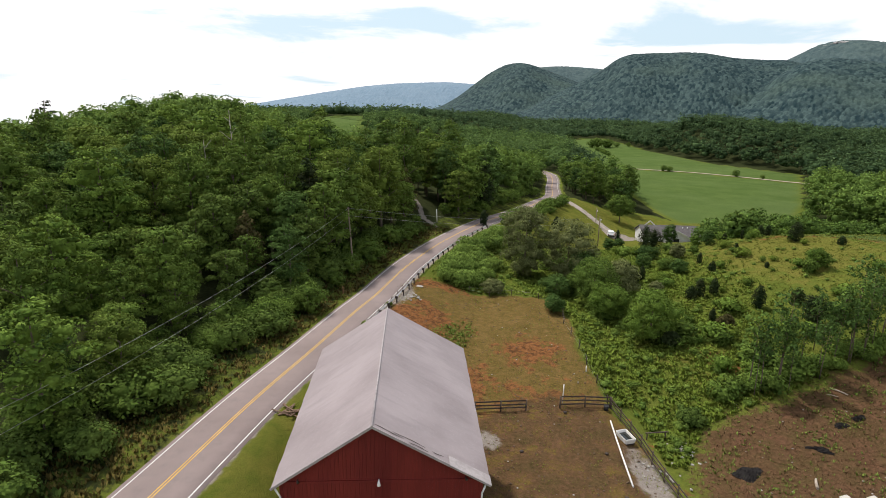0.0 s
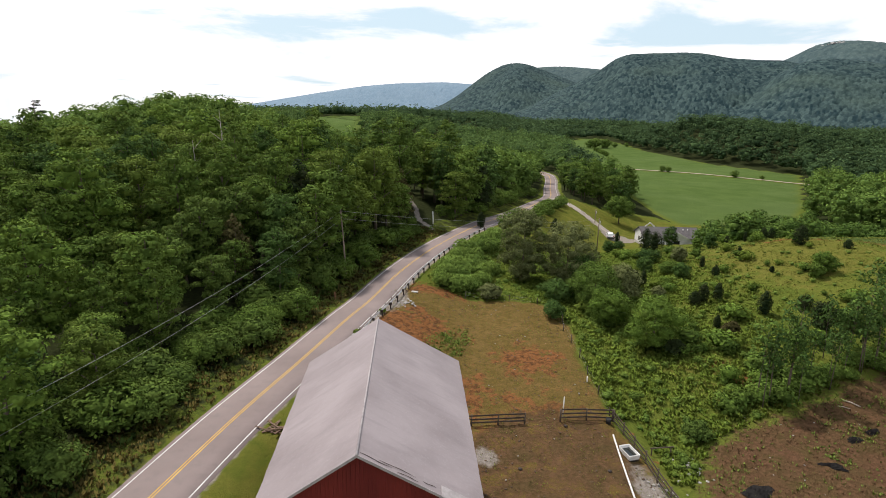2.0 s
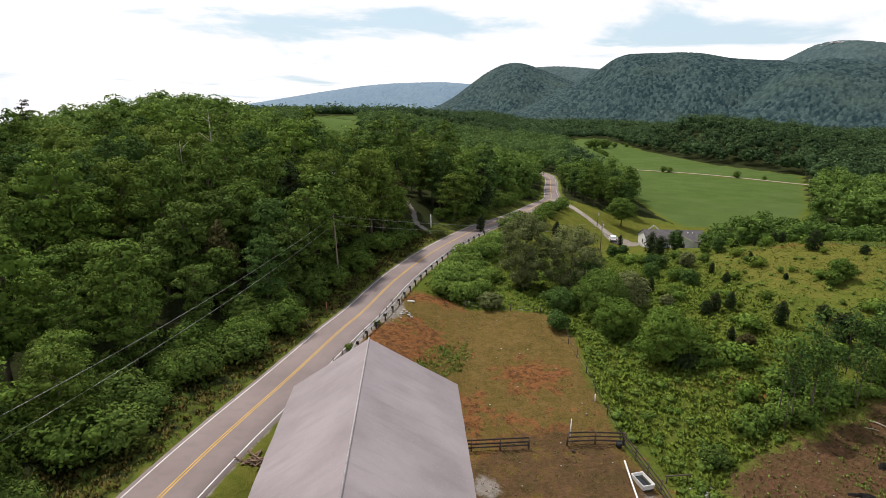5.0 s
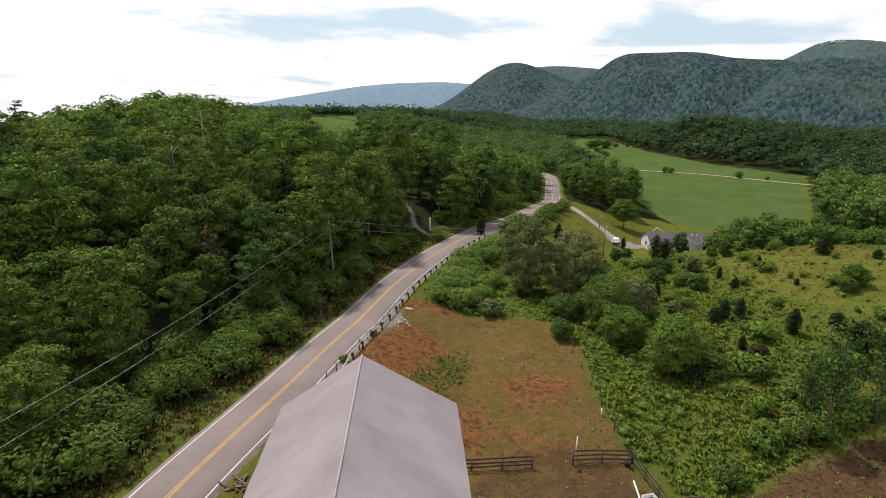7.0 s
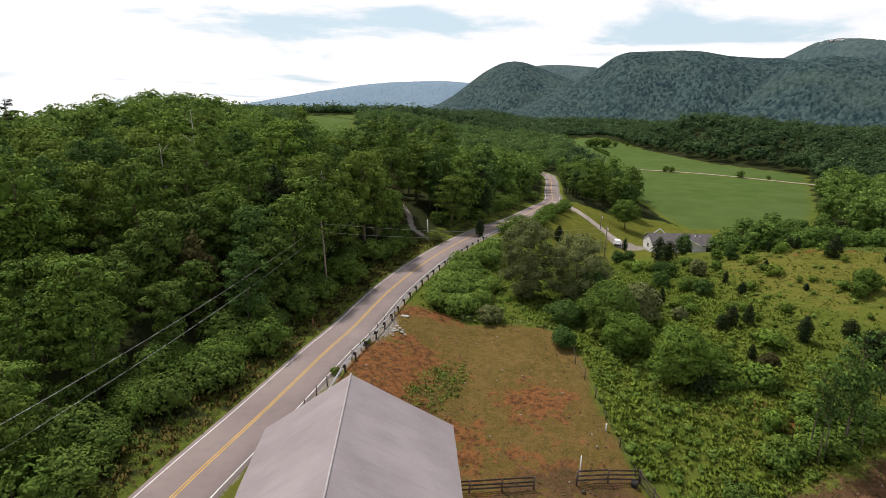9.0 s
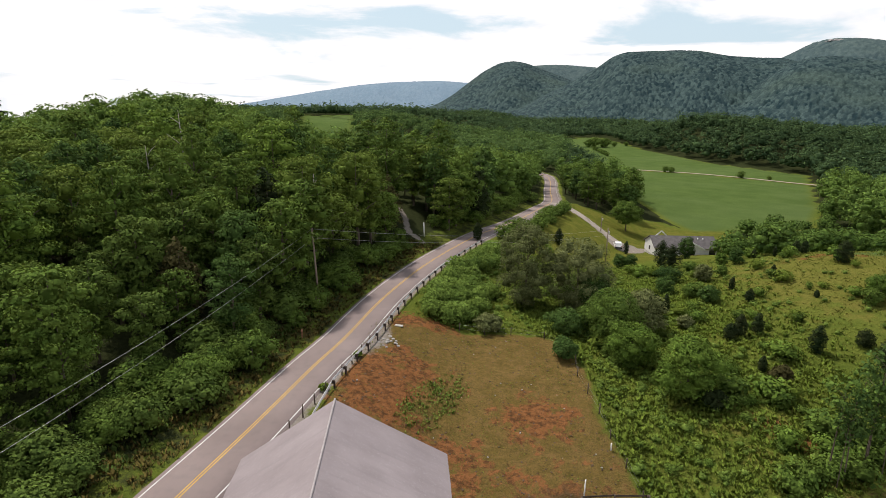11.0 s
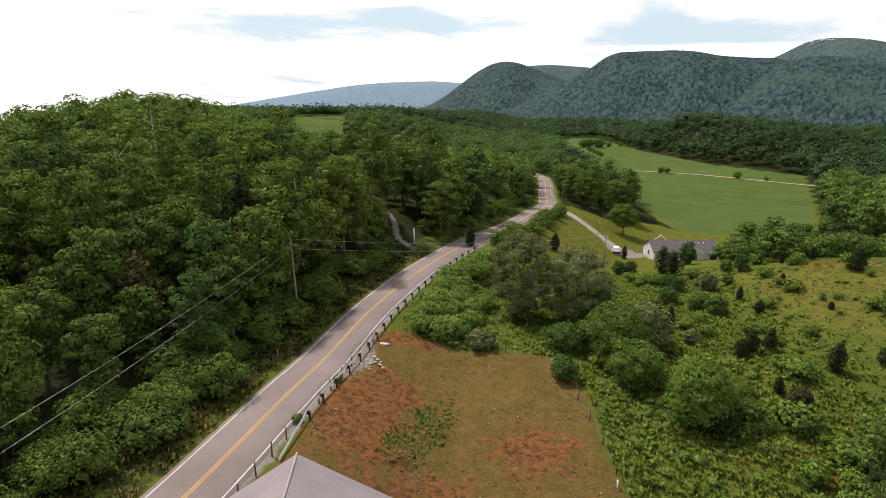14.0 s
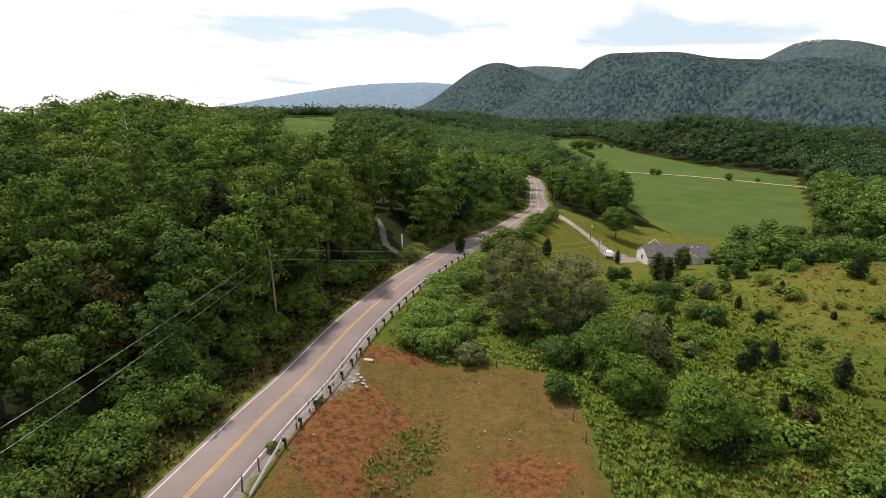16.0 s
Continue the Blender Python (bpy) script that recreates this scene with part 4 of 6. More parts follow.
def guard_rail(y0, y1, label, end=True):
    """A steel beam guard rail with dark posts and offset blocks to the right of the road."""
    rail = empty("guard_rail", pose(0, 0, 0), label, "guard rail", "guard rails")
    keep = (ROAD_LINE[:, 1] >= y0) & (ROAD_LINE[:, 1] <= y1)
    line, d = ROAD_LINE[keep], ROAD_DIR[keep]
    nrm = np.stack([d[:, 1], -d[:, 0]], -1)
    path = np.column_stack([line[:, :2] + nrm * 3.75, line[:, 2] + 0.70])
    if end:
        drop = np.clip((path[:, 1] - y0) / 7.5, 0, 1)
        path[:, 2] -= 0.62 * (1 - drop)
        path[:, :2] += nrm * (0.7 * (1 - drop))[:, None]
    prof = [(0.0, -0.155), (0.055, -0.10), (0.0, -0.04), (0.0, 0.04), (0.055, 0.10), (0.0, 0.155)]
    bm = bmesh.new()
    rings = []
    for p, n in zip(path, nrm):
        rings.append([bm.verts.new((p[0] - n[0] * o, p[1] - n[1] * o, p[2] + h)) for o, h in prof] + [bm.verts.new((p[0] - n[0] * (o - 0.012), p[1] - n[1] * (o - 0.012), p[2] + h)) for o, h in reversed(prof)])
    for a, b in zip(rings, rings[1:]):
        for k in range(len(a)):
            bm.faces.new((a[k], a[(k + 1) % len(a)], b[(k + 1) % len(a)], b[k]))
    bm.faces.new(rings[0])
    bm.faces.new(list(reversed(rings[-1])))
    bmesh.ops.recalc_face_normals(bm, faces=bm.faces)
    part("beam", bm, STEEL, rail)
    step = np.concatenate([[0], np.cumsum(np.linalg.norm(np.diff(path[:, :2], axis=0), axis=1))])
    rng = np.random.default_rng(2)
    for s in np.arange(0.4 if not end else 6.2, step[-1], 3.1):
        x, y, z = (np.interp(s, step, path[:, k]) for k in range(3))
        nx, ny = (np.interp(s, step, nrm[:, k]) for k in range(2))
        m = Matrix.Translation((x, y, z)) @ Matrix(((nx, -ny, 0, 0), (ny, nx, 0, 0), (0, 0, 1, 0), (0, 0, 0, 1)))
        post = part("post", boxed(0.17, -0.08, -1.3, 0.33, 0.08, 0.16 + rng.uniform(0, 0.04), 0.01, m), DARK_STEEL, rail)
        part("block", boxed(0.016, -0.09, -0.17, 0.169, 0.09, 0.18, 0.01, m), DARK_STEEL, post)
    return rail


guard_rail(60.6, 132, "galvanised steel guard rail on dark posts beside the road")


def make_trough():
    t = empty("water_trough", at_ground(20.75, 50.0, 0, 12), "white plastic bathtub water trough with dark water", "trough")
    bm = bmesh.new()
    outer = [(-0.6, -0.95), (0.6, -0.95), (0.6, 0.95), (-0.6, 0.95)]
    rings = []
    for s, z in ((0.88, 0.05), (1.0, 0.62), (0.90, 0.62), (0.78, 0.16)):
        rings.append([bm.verts.new((x * s, y * (s + 0.02), z)) for x, y in outer])
    for a, b in zip(rings, rings[1:]):
        for k in range(4):
            bm.faces.new((a[k], a[(k + 1) % 4], b[(k + 1) % 4], b[k]))
    bm.faces.new(rings[-1])
    bm.faces.new(list(reversed(rings[0])))
    bmesh.ops.recalc_face_normals(bm, faces=bm.faces)
    bmesh.ops.bevel(bm, geom=list(bm.edges), offset=0.03, segments=2, affect="EDGES")
    part("tub", bm, PVC, t)
    wm, nt, p = material("dark_water", 0.08, 0, 0.5)
    p.inputs["Base Color"].default_value = (0.02, 0.022, 0.018, 1)
    part("water", boxed(-0.49, -0.80, 0.30, 0.49, 0.80, 0.34), wm, t, "dark standing water")
    for y in (-0.8, 0.8):
        part("foot", boxed(-0.5, y - 0.06, -0.1, 0.5, y + 0.06, 0.06), DARK_STEEL, t)


make_trough()


def make_yard_things():
    rng = np.random.default_rng(21)
    h = lambda x, y: float(hill_ground(x, y)[0])
    pts = [(20.15, 52.9), (19.75, 50.0), (19.3, 46.5), (18.75, 42.6)]
    ob = part("drain_pipe", tube(bmesh.new(), [(x, y, h(x, y) + 0.1) for x, y in pts], [0.085] * 4, 10), PVC)
    tagged(ob, "long white plastic pipe lying on trodden ground", "pipe")
    x, y = 15.6, 55.6
    ob = part("marker_post", tube(bmesh.new(), [(0, 0, -0.3), (0.05, 0.05, 2.3)], [0.06, 0.055], 8), PVC)
    ob.matrix_world = at_ground(x, y)
    tagged(ob, "tall white plastic post beside the gateway", "post")
    ob = part("marker_post", tube(bmesh.new(), [(0, 0, -0.2), (0.0, 0.02, 0.75)], [0.07, 0.07], 8), PVC)
    ob.matrix_world = at_ground(20.1, 62.0)
    tagged(ob, "short white plastic post by the wire fence", "post")
    bm = tube(bmesh.new(), [(0, 0, 0), (0, 0, 0.6)], [0.24, 0.3], 12)
    ob = part("bucket", bm, RUBBER)
    ob.matrix_world = at_ground(20.3, 54.9)
    tagged(ob, "black plastic feed bucket by the fence corner", "bucket")
    fr = empty("post_frame", at_ground(24.2, 50.6, 0, 4), "dark wooden crossbar on two short posts", "post frame")
    for px in (-1.0, 1.0):
        part("post", tube(bmesh.new(), [(px, 0, -0.3), (px, 0, 0.9)], [0.07, 0.06], 7), FENCE_WOOD, fr)
    part("crossbar", beam(bmesh.new(), (-1.2, 0, 0.85), (1.3, 0, 0.87), 0.1, 0.1), FENCE_WOOD, fr)
    for x, y, n, sp, sz, label in ((26.3, 48.6, 34, 2.2, 0.22, "heap of grey field stones in weeds"), (-1.3, 79.0, 26, 1.6, 0.2, "grey rubble stones spilling down the bank"), (21.3, 44.3, 40, 3.0, 0.13, "scatter of grey stones by the fence")):
        heap = empty("stone_heap", at_ground(x, y, -0.05), label, "stones")
        for _ in range(n):
            part("stone", lumps(bmesh.new(), rng, 1, sp, sz), STONE, heap)
    for x, y, rx, ry, turn in ((30.6, 44.3, 1.7, 0.95, 28), (38.9, 46.9, 1.3, 0.5, -20), (43.8, 50.5, 0.9, 0.45, 10), (46.6, 51.6, 1.0, 0.35, 15)):
        bm = bmesh.new()
        vs = bmesh.ops.create_grid(bm, x_segments=14, y_segments=14, size=1)["verts"]
        for v in vs:
            r = math.hypot(v.co.x, v.co.y) * (1 + 0.25 * math.sin(3 * math.atan2(v.co.y, v.co.x) + x))
            v.co = Vector((v.co.x * rx, v.co.y * ry, 0.32 * max(0, 1 - r * r) - 0.05 + rng.normal(0, 0.03)))
        ob = part("ash_mound", bm, ASH)
        ob.matrix_world = at_ground(x, y, 0, turn)
        tagged(ob, "low black heap of burnt ash and coal", "ash")
    for x, y in ((15.5, 54.0), (17.9, 47.3), (17.6, 41.0), (9.6, 47.5)):
        bm = tube(bmesh.new(), [(0, 0, -0.05), (0, 0, 0.1), (0, 0, 0.09), (0, 0, 0.03)], [0.13, 0.2, 0.17, 0.12], 12)
        ob = part("feed_pan", bm, DARK_STEEL)
        ob.matrix_world = at_ground(x, y)
        tagged(ob, "small round brown feed pan on bare ground", "pan", "feed pans")
    for x, y, ln, turn, r in ((35.2, 42.0, 1.5, 60, 0.14), (47.6, 56.2, 1.9, -60, 0.09), (46.4, 55.6, 1.2, -30, 0.06)):
        ob = part("log", tube(bmesh.new(), [(-ln / 2, 0, r), (0, 0.06, r + 0.05), (ln / 2, 0, r)], [r, r * 0.9, r * 0.7], 8), WOOD_PALE)
        ob.matrix_world = at_ground(x, y, 0, turn)
        tagged(ob, "pale weathered log lying on bare ground", "log")
    for x, y in ((36.3, 40.0), (38.6, 39.8)):
        ob = part("concrete_block", boxed(-0.45, -0.25, -0.05, 0.45, 0.25, 0.3, 0.06), CONCRETE)
        ob.matrix_world = at_ground(x, y, 0, 15)
        tagged(ob, "pale broken concrete block", "block")
    ob = part("flat_stone", boxed(-0.55, -0.25, -0.05, 0.55, 0.22, 0.14, 0.07), CONCRETE)
    ob.matrix_world = at_ground(0.1, 84.0, 0, -20)
    tagged(ob, "pale flat stone lying in the pasture corner", "stone")
    bm = bmesh.new()
    for _ in range(16):
        x, y, a = rng.normal(0, 0.7), rng.normal(0, 0.4), rng.uniform(0, 3.1)
        beam(bm, (x - math.cos(a), y - math.sin(a), 0.1 + rng.uniform(0, 0.3)), (x + math.cos(a), y + math.sin(a), 0.1 + rng.uniform(0, 0.3)), 0.14, 0.06, 0.01)
    ob = part("scrap_timber", bm, plain("brown_scrap_wood", (0.10, 0.06, 0.04), (0.22, 0.15, 0.10), 3.0, 0.9))
    ob.matrix_world = at_ground(-11.4, 46.4)
    tagged(ob, "untidy pile of scrap boards beside the barn", "timber pile")
    ob = part("marker_stake", tube(bmesh.new(), [(0, 0, -0.3), (0.03, 0, 1.2)], [0.06, 0.05], 6), plain("red_stake", (0.30, 0.10, 0.06), (0.42, 0.20, 0.14), 2))
    ob.matrix_world = at_ground(-11.2, 79.6)
    tagged(ob, "reddish roadside marker stake by the verge", "stake")
    ob = part("marker_post", tube(bmesh.new(), [(0, 0, -0.3), (-0.12, 0, 3.0)], [0.14, 0.12], 8), PVC)
    ob.matrix_world = at_ground(4.6, 131.6)
    tagged(ob, "white marker post beside the farm track", "post")
    # clods and dung on the pasture, too many to count
    bm = bmesh.new()
    for _ in range(1500):
        x, y = rng.uniform(-6, 22), rng.uniform(40, 87)
        if inside(PASTURE, np.array([x]), np.array([y]))[0] < 0.5:
            continue
        r = rng.uniform(0.03, 0.11)
        m = Matrix.Translation((x, y, h(x, y) + r * 0.1)) @ Matrix.Rotation(rng.uniform(0, 6), 4, "Z") @ Matrix.Diagonal((r * rng.uniform(1, 1.8), r, r * 0.5, 1))
        bmesh.ops.create_icosphere(bm, subdivisions=1, radius=1, matrix=m)
    ob = part("clods", bm, plain("clods_and_dung", (0.07, 0.045, 0.03), (0.13, 0.085, 0.055), 0.6, 0.95))
    tagged(ob, "dark clods and droppings scattered over the pasture", "clods", kind="stuff")
    bm = bmesh.new()
    for _ in range(150):
        x, y = (rng.uniform(-6, 22), rng.uniform(38, 87)) if rng.random() < 0.5 else (rng.uniform(27, 60), rng.uniform(38, 56))
        r = rng.uniform(0.03, 0.10)
        m = Matrix.Translation((x, y, h(x, y) + r * 0.2)) @ Matrix.Rotation(rng.uniform(0, 6), 4, "Z") @ Matrix.Diagonal((r * 1.4, r, r * 0.6, 1))
        bmesh.ops.create_icosphere(bm, subdivisions=1, radius=1, matrix=m)
    tagged(part("loose_stones", bm, STONE), "small grey stones strewn over bare ground", "stones", kind="stuff")


make_yard_things()


# ---- power line ----
def make_poles():
    pole = empty("utility_pole", pose(-10.75, 90.2, float(land(-10.75, 90.2)[0])), "leaning weathered wooden utility pole with wires", "utility pole", "utility poles")
    z0 = float(land(-10.75, 90.2)[0])
    top = Vector((-0.75, 1.2, 10.7 - z0))
    part("shaft", tube(bmesh.new(), [(0, 0, -0.8), tuple(top * 0.5), tuple(top)], [0.14, 0.12, 0.095], 10), POLE_WOOD, pole)
    for k, f in enumerate((0.985, 0.87)):
        part("insulator", tube(bmesh.new(), [tuple(top * f + Vector((0.1, 0, 0))), tuple(top * f + Vector((0.28, 0, 0.05)))], [0.07, 0.05], 7), RUBBER, pole)
    base = Vector((-10.75, 90.2, z0))

    def wire(a, b, sag, name="power_line"):
        a, b = Vector(a), Vector(b)
        n = 24
        pts = []
        for i in range(n + 1):
            t = i / n
            p = a.lerp(b, t)
            p.z -= sag * 4 * t * (1 - t)
            pts.append(p)
        tagged(part(name, tube(bmesh.new(), pts, [0.014] * (n + 1), 4), WIRE), "thin aluminium power wire strung along the road", "wire", "power wires")

    for f, dz in ((0.985, 0.0), (0.87, 0.0)):
        p = base + top * f
        q = Vector((-29.4, 36, 7.8 if f > 0.9 else 6.0))
        far = p + (q - p) * 1.35
        wire(p, far, 2.0)
        wire(p, (46.3, 139.5, -0.2 if f > 0.9 else -1.4), 1.2)
    return pole


make_poles()


def small_pole(x, y, high, label):
    p = empty("utility_pole", at_ground(x, y), label, "utility pole", "utility poles")
    part("shaft", tube(bmesh.new(), [(0, 0, -0.5), (0, 0, high)], [0.14, 0.1], 8), POLE_WOOD, p)
    part("transformer", tube(bmesh.new(), [(0.25, 0, high - 1.3), (0.25, 0, high - 0.7)], [0.16, 0.16], 8), STEEL, p)


small_pole(46.3, 139.5, 7.8, "brown wooden service pole on the lawn")
small_pole(56.2, 172.5, 4.5, "short brown pole beside the gravel drive")


# ---- house and car ----
def make_house():
    siding = plain("white_siding", (0.62, 0.62, 0.61), (0.72, 0.72, 0.71), 1.5, 0.6)
    shingle = plain("grey_shingles", (0.080, 0.073, 0.074), (0.125, 0.115, 0.115), 1.2, 0.9, fine=9, bump=0.3)
    gm, nt, gp = material("window_glass", 0.06, 0, 0.6)
    gp.inputs["Base Color"].default_value = (0.02, 0.022, 0.025, 1)
    z = float(land(64, 156)[0])
    L, D, H, R = 15.8, 8.6, 2.55, 2.0
    house = empty("house", pose(64.2, 154.0, z, 0, 0, -6), "single-storey white house with low grey shingle roof", "house")
    part("foundation", boxed(0.05, 0.05, -2.5, L - 0.05, D - 0.05, 0.12), CONCRETE, house)
    for name, c in (("front_wall", (0, 0, L, 0.2)), ("back_wall", (0, D - 0.2, L, D)), ("end_wall", (0, 0.2, 0.2, D - 0.2)), ("end_wall", (L - 0.2, 0.2, L, D - 0.2))):
        wall = part(name, boxed(c[0], c[1], 0.12, c[2], c[3], H), siding, house)
        if name == "front_wall":
            for x, w, zb, zt in ((2.6, 1.5, 0.75, 2.05), (3.3 + 3.2, 0.95, 0.14, 2.15), (9.2, 1.5, 0.8, 2.05), (13.6, 1.6, 0.8, 2.05)):
                win = part("window" if zb > 0.5 else "front_door", boxed(x - 0.07, -0.04, zb - 0.07, x + w + 0.07, 0.0, zt + 0.07, 0.01), WHITE_TRIM, wall)
                part("pane", boxed(x, -0.06, zb, x + w, -0.041, zt), gm, win)
        if name == "end_wall" and c[0] == 0:
            win = part("window", boxed(-0.04, 3.6, 0.8, 0.0, 4.9, 2.05, 0.01), WHITE_TRIM, wall)
            part("pane", boxed(-0.06, 3.67, 0.87, -0.041, 4.83, 1.98), gm, win)
    for x in (0.0, L - 0.2):
        bm = bmesh.new()
        pts = [(0, H), (D, H), (D / 2, H + R)]
        a = [bm.verts.new((x, py, pz)) for py, pz in pts]
        b = [bm.verts.new((x + 0.2, py, pz)) for py, pz in pts]
        bm.faces.new(a)
        bm.faces.new(list(reversed(b)))
        for k in range(3):
            bm.faces.new((a[k], b[k], b[(k + 1) % 3], a[(k + 1) % 3]))
        bmesh.ops.recalc_face_normals(bm, faces=bm.faces)
        part("gable_end", bm, siding, house)

    def slope(a, b, c, d, thick=0.14):
        bm = bmesh.new()
        vs = [Vector(p) for p in (a, b, c, d)]
        n = (vs[1] - vs[0]).cross(vs[3] - vs[0]).normalized()
        n = n if n.z > 0 else -n
        t = [bm.verts.new(v + n * thick) for v in vs]
        u = [bm.verts.new(v) for v in vs]
        bm.faces.new(t)
        bm.faces.new(list(reversed(u)))
        for k in range(4):
            bm.faces.new((t[k], u[k], u[(k + 1) % 4], t[(k + 1) % 4]))
        bmesh.ops.recalc_face_normals(bm, faces=bm.faces)
        return bm

    e = 0.45
    drop = e * R / (D / 2)
    roof = part("roof", slope((-0.35, -e, H - drop), (L + 0.35, -e, H - drop), (L + 0.35, D / 2, H + R), (-0.35, D / 2, H + R)), shingle, house)
    part("roof_back", slope((-0.35, D + e, H - drop), (L + 0.35, D + e, H - drop), (L + 0.35, D / 2, H + R), (-0.35, D / 2, H + R)), shingle, house)
    # cross gable over the entrance
    gx, gw, gd = 8.6, 2.9, 1.6
    for sgn in (-1, 1):
        part("wing_roof", slope((gx + sgn * (gw + 0.3), -gd - 0.3, H - 0.1), (gx + sgn * (gw + 0.3), D / 2 - 0.4, H - 0.1), (gx, D / 2 - 0.4, H + 1.65), (gx, -gd - 0.3, H + 1.65)), shingle, house)
        fascia = beam(bmesh.new(), (gx + sgn * (gw + 0.32), -gd - 0.36, H - 0.05), (gx, -gd - 0.36, H + 1.72), 0.08, 0.34, 0.01)
        part("fascia", fascia, WHITE_TRIM, house)
    bm = bmesh.new()
    pts = [(gx - gw, 0.12), (gx + gw, 0.12), (gx + gw, H - 0.05), (gx, H + 1.6), (gx - gw, H - 0.05)]
    a = [bm.verts.new((px, -gd, pz)) for px, pz in pts]
    b = [bm.verts.new((px, -0.01, pz)) for px, pz in pts]
    bm.faces.new(a)
    bm.faces.new(list(reversed(b)))
    for k in range(5):
        bm.faces.new((a[k], b[k], b[(k + 1) % 5], a[(k + 1) % 5]))
    bmesh.ops.recalc_face_normals(bm, faces=bm.faces)
    wing = part("wing", bm, siding, house)
    win = part("window", boxed(gx - 0.9, -gd - 0.04, 0.8, gx + 0.9, -gd, 2.1, 0.01), WHITE_TRIM, wing)
    part("pane", boxed(gx - 0.82, -gd - 0.06, 0.87, gx + 0.82, -gd - 0.041, 2.03), gm, win)
    # rear dormer gable and vents
    for sgn in (-1, 1):
        part("rear_fascia", beam(bmesh.new(), (3.1 + sgn * 1.6, D / 2 + 1.2, H + R - 0.35), (3.1, D / 2 + 1.2, H + R + 1.05), 0.09, 0.3, 0.01), WHITE_TRIM, house)
    for x in (11.6, 12.9):
        part("vent_pipe", tube(bmesh.new(), [(x, D / 2 - 1.3, H + R - 0.7), (x, D / 2 - 1.3, H + R - 0.1)], [0.12, 0.12], 8), WHITE_TRIM, roof)
    part("porch", boxed(-1.9, -1.5, -1.0, 6.2, -0.02, 0.16, 0.03), CONCRETE, house, "pale concrete porch slab")
    return house


make_house()


def make_car():
    paint, nt, p = material("white_car_paint", 0.25, 0, 0.5)
    p.inputs["Base Color"].default_value = (0.78, 0.78, 0.78, 1)
    glass, nt, p = material("tinted_car_glass", 0.05, 0, 0.6)
    p.inputs["Base Color"].default_value = (0.012, 0.013, 0.015, 1)
    lampm, nt, p = material("tail_lamp", 0.2, 0, 0.5)
    p.inputs["Base Color"].default_value = (0.35, 0.01, 0.01, 1)
    car = empty("car", at_ground(57.4, 161.8, 0.02, -14), "white sport utility vehicle parked on the gravel drive", "car")
    prof = [(-2.3, 0.45), (-2.32, 0.95), (-2.1, 1.05), (-1.85, 1.68), (-0.4, 1.74), (0.35, 1.68), (1.0, 1.1), (2.15, 0.98), (2.3, 0.75), (2.28, 0.42)]
    bm = bmesh.new()
    sides = []
    for x, ins in ((-0.92, 1), (0.92, 1)):
        sides.append([bm.verts.new((x * (1.0 if z < 1.1 else 0.84), y, z)) for y, z in prof])
    bm.faces.new(sides[0])
    bm.faces.new(list(reversed(sides[1])))
    for k in range(len(prof)):
        bm.faces.new((sides[0][k], sides[1][k], sides[1][(k + 1) % len(prof)], sides[0][(k + 1) % len(prof)]))
    bmesh.ops.recalc_face_normals(bm, faces=bm.faces)
    bmesh.ops.bevel(bm, geom=list(bm.edges), offset=0.06, segments=2, affect="EDGES")
    part("body", bm, paint, car)
    part("rear_window", boxed(-0.7, -0.02, 0.0, 0.7, 0.02, 0.55, 0.01, pose(0, -2.0, 1.1, -22)), glass, car)
    part("windscreen", boxed(-0.72, -0.02, 0.0, 0.72, 0.02, 0.8, 0.01, pose(0, 1.02, 1.1, 48)), glass, car)
    for sx in (-1, 1):
        part("side_window", boxed(sx * 0.845, -1.7, 1.12, sx * 0.885, 0.55, 1.6, 0.01), glass, car)
        part("tail_lamp", boxed(sx * 0.78 - 0.1, -2.36, 0.85, sx * 0.78 + 0.1, -2.3, 1.15, 0.01), lampm, car)
        part("headlamp", boxed(sx * 0.7 - 0.16, 2.24, 0.7, sx * 0.7 + 0.16, 2.33, 0.9, 0.01), STEEL, car)
        for wy in (-1.45, 1.45):
            w = part("wheel", tube(bmesh.new(), [(sx * 0.74, wy, 0.36), (sx * 0.96, wy, 0.36)], [0.36, 0.36], 16), RUBBER, car)
            part("rim", tube(bmesh.new(), [(sx * 0.95, wy, 0.36), (sx * 0.975, wy, 0.36)], [0.21, 0.2], 12), STEEL, w)
    part("bumper", boxed(-0.88, -2.42, 0.42, 0.88, -2.28, 0.72, 0.03), RUBBER, car)


make_car()

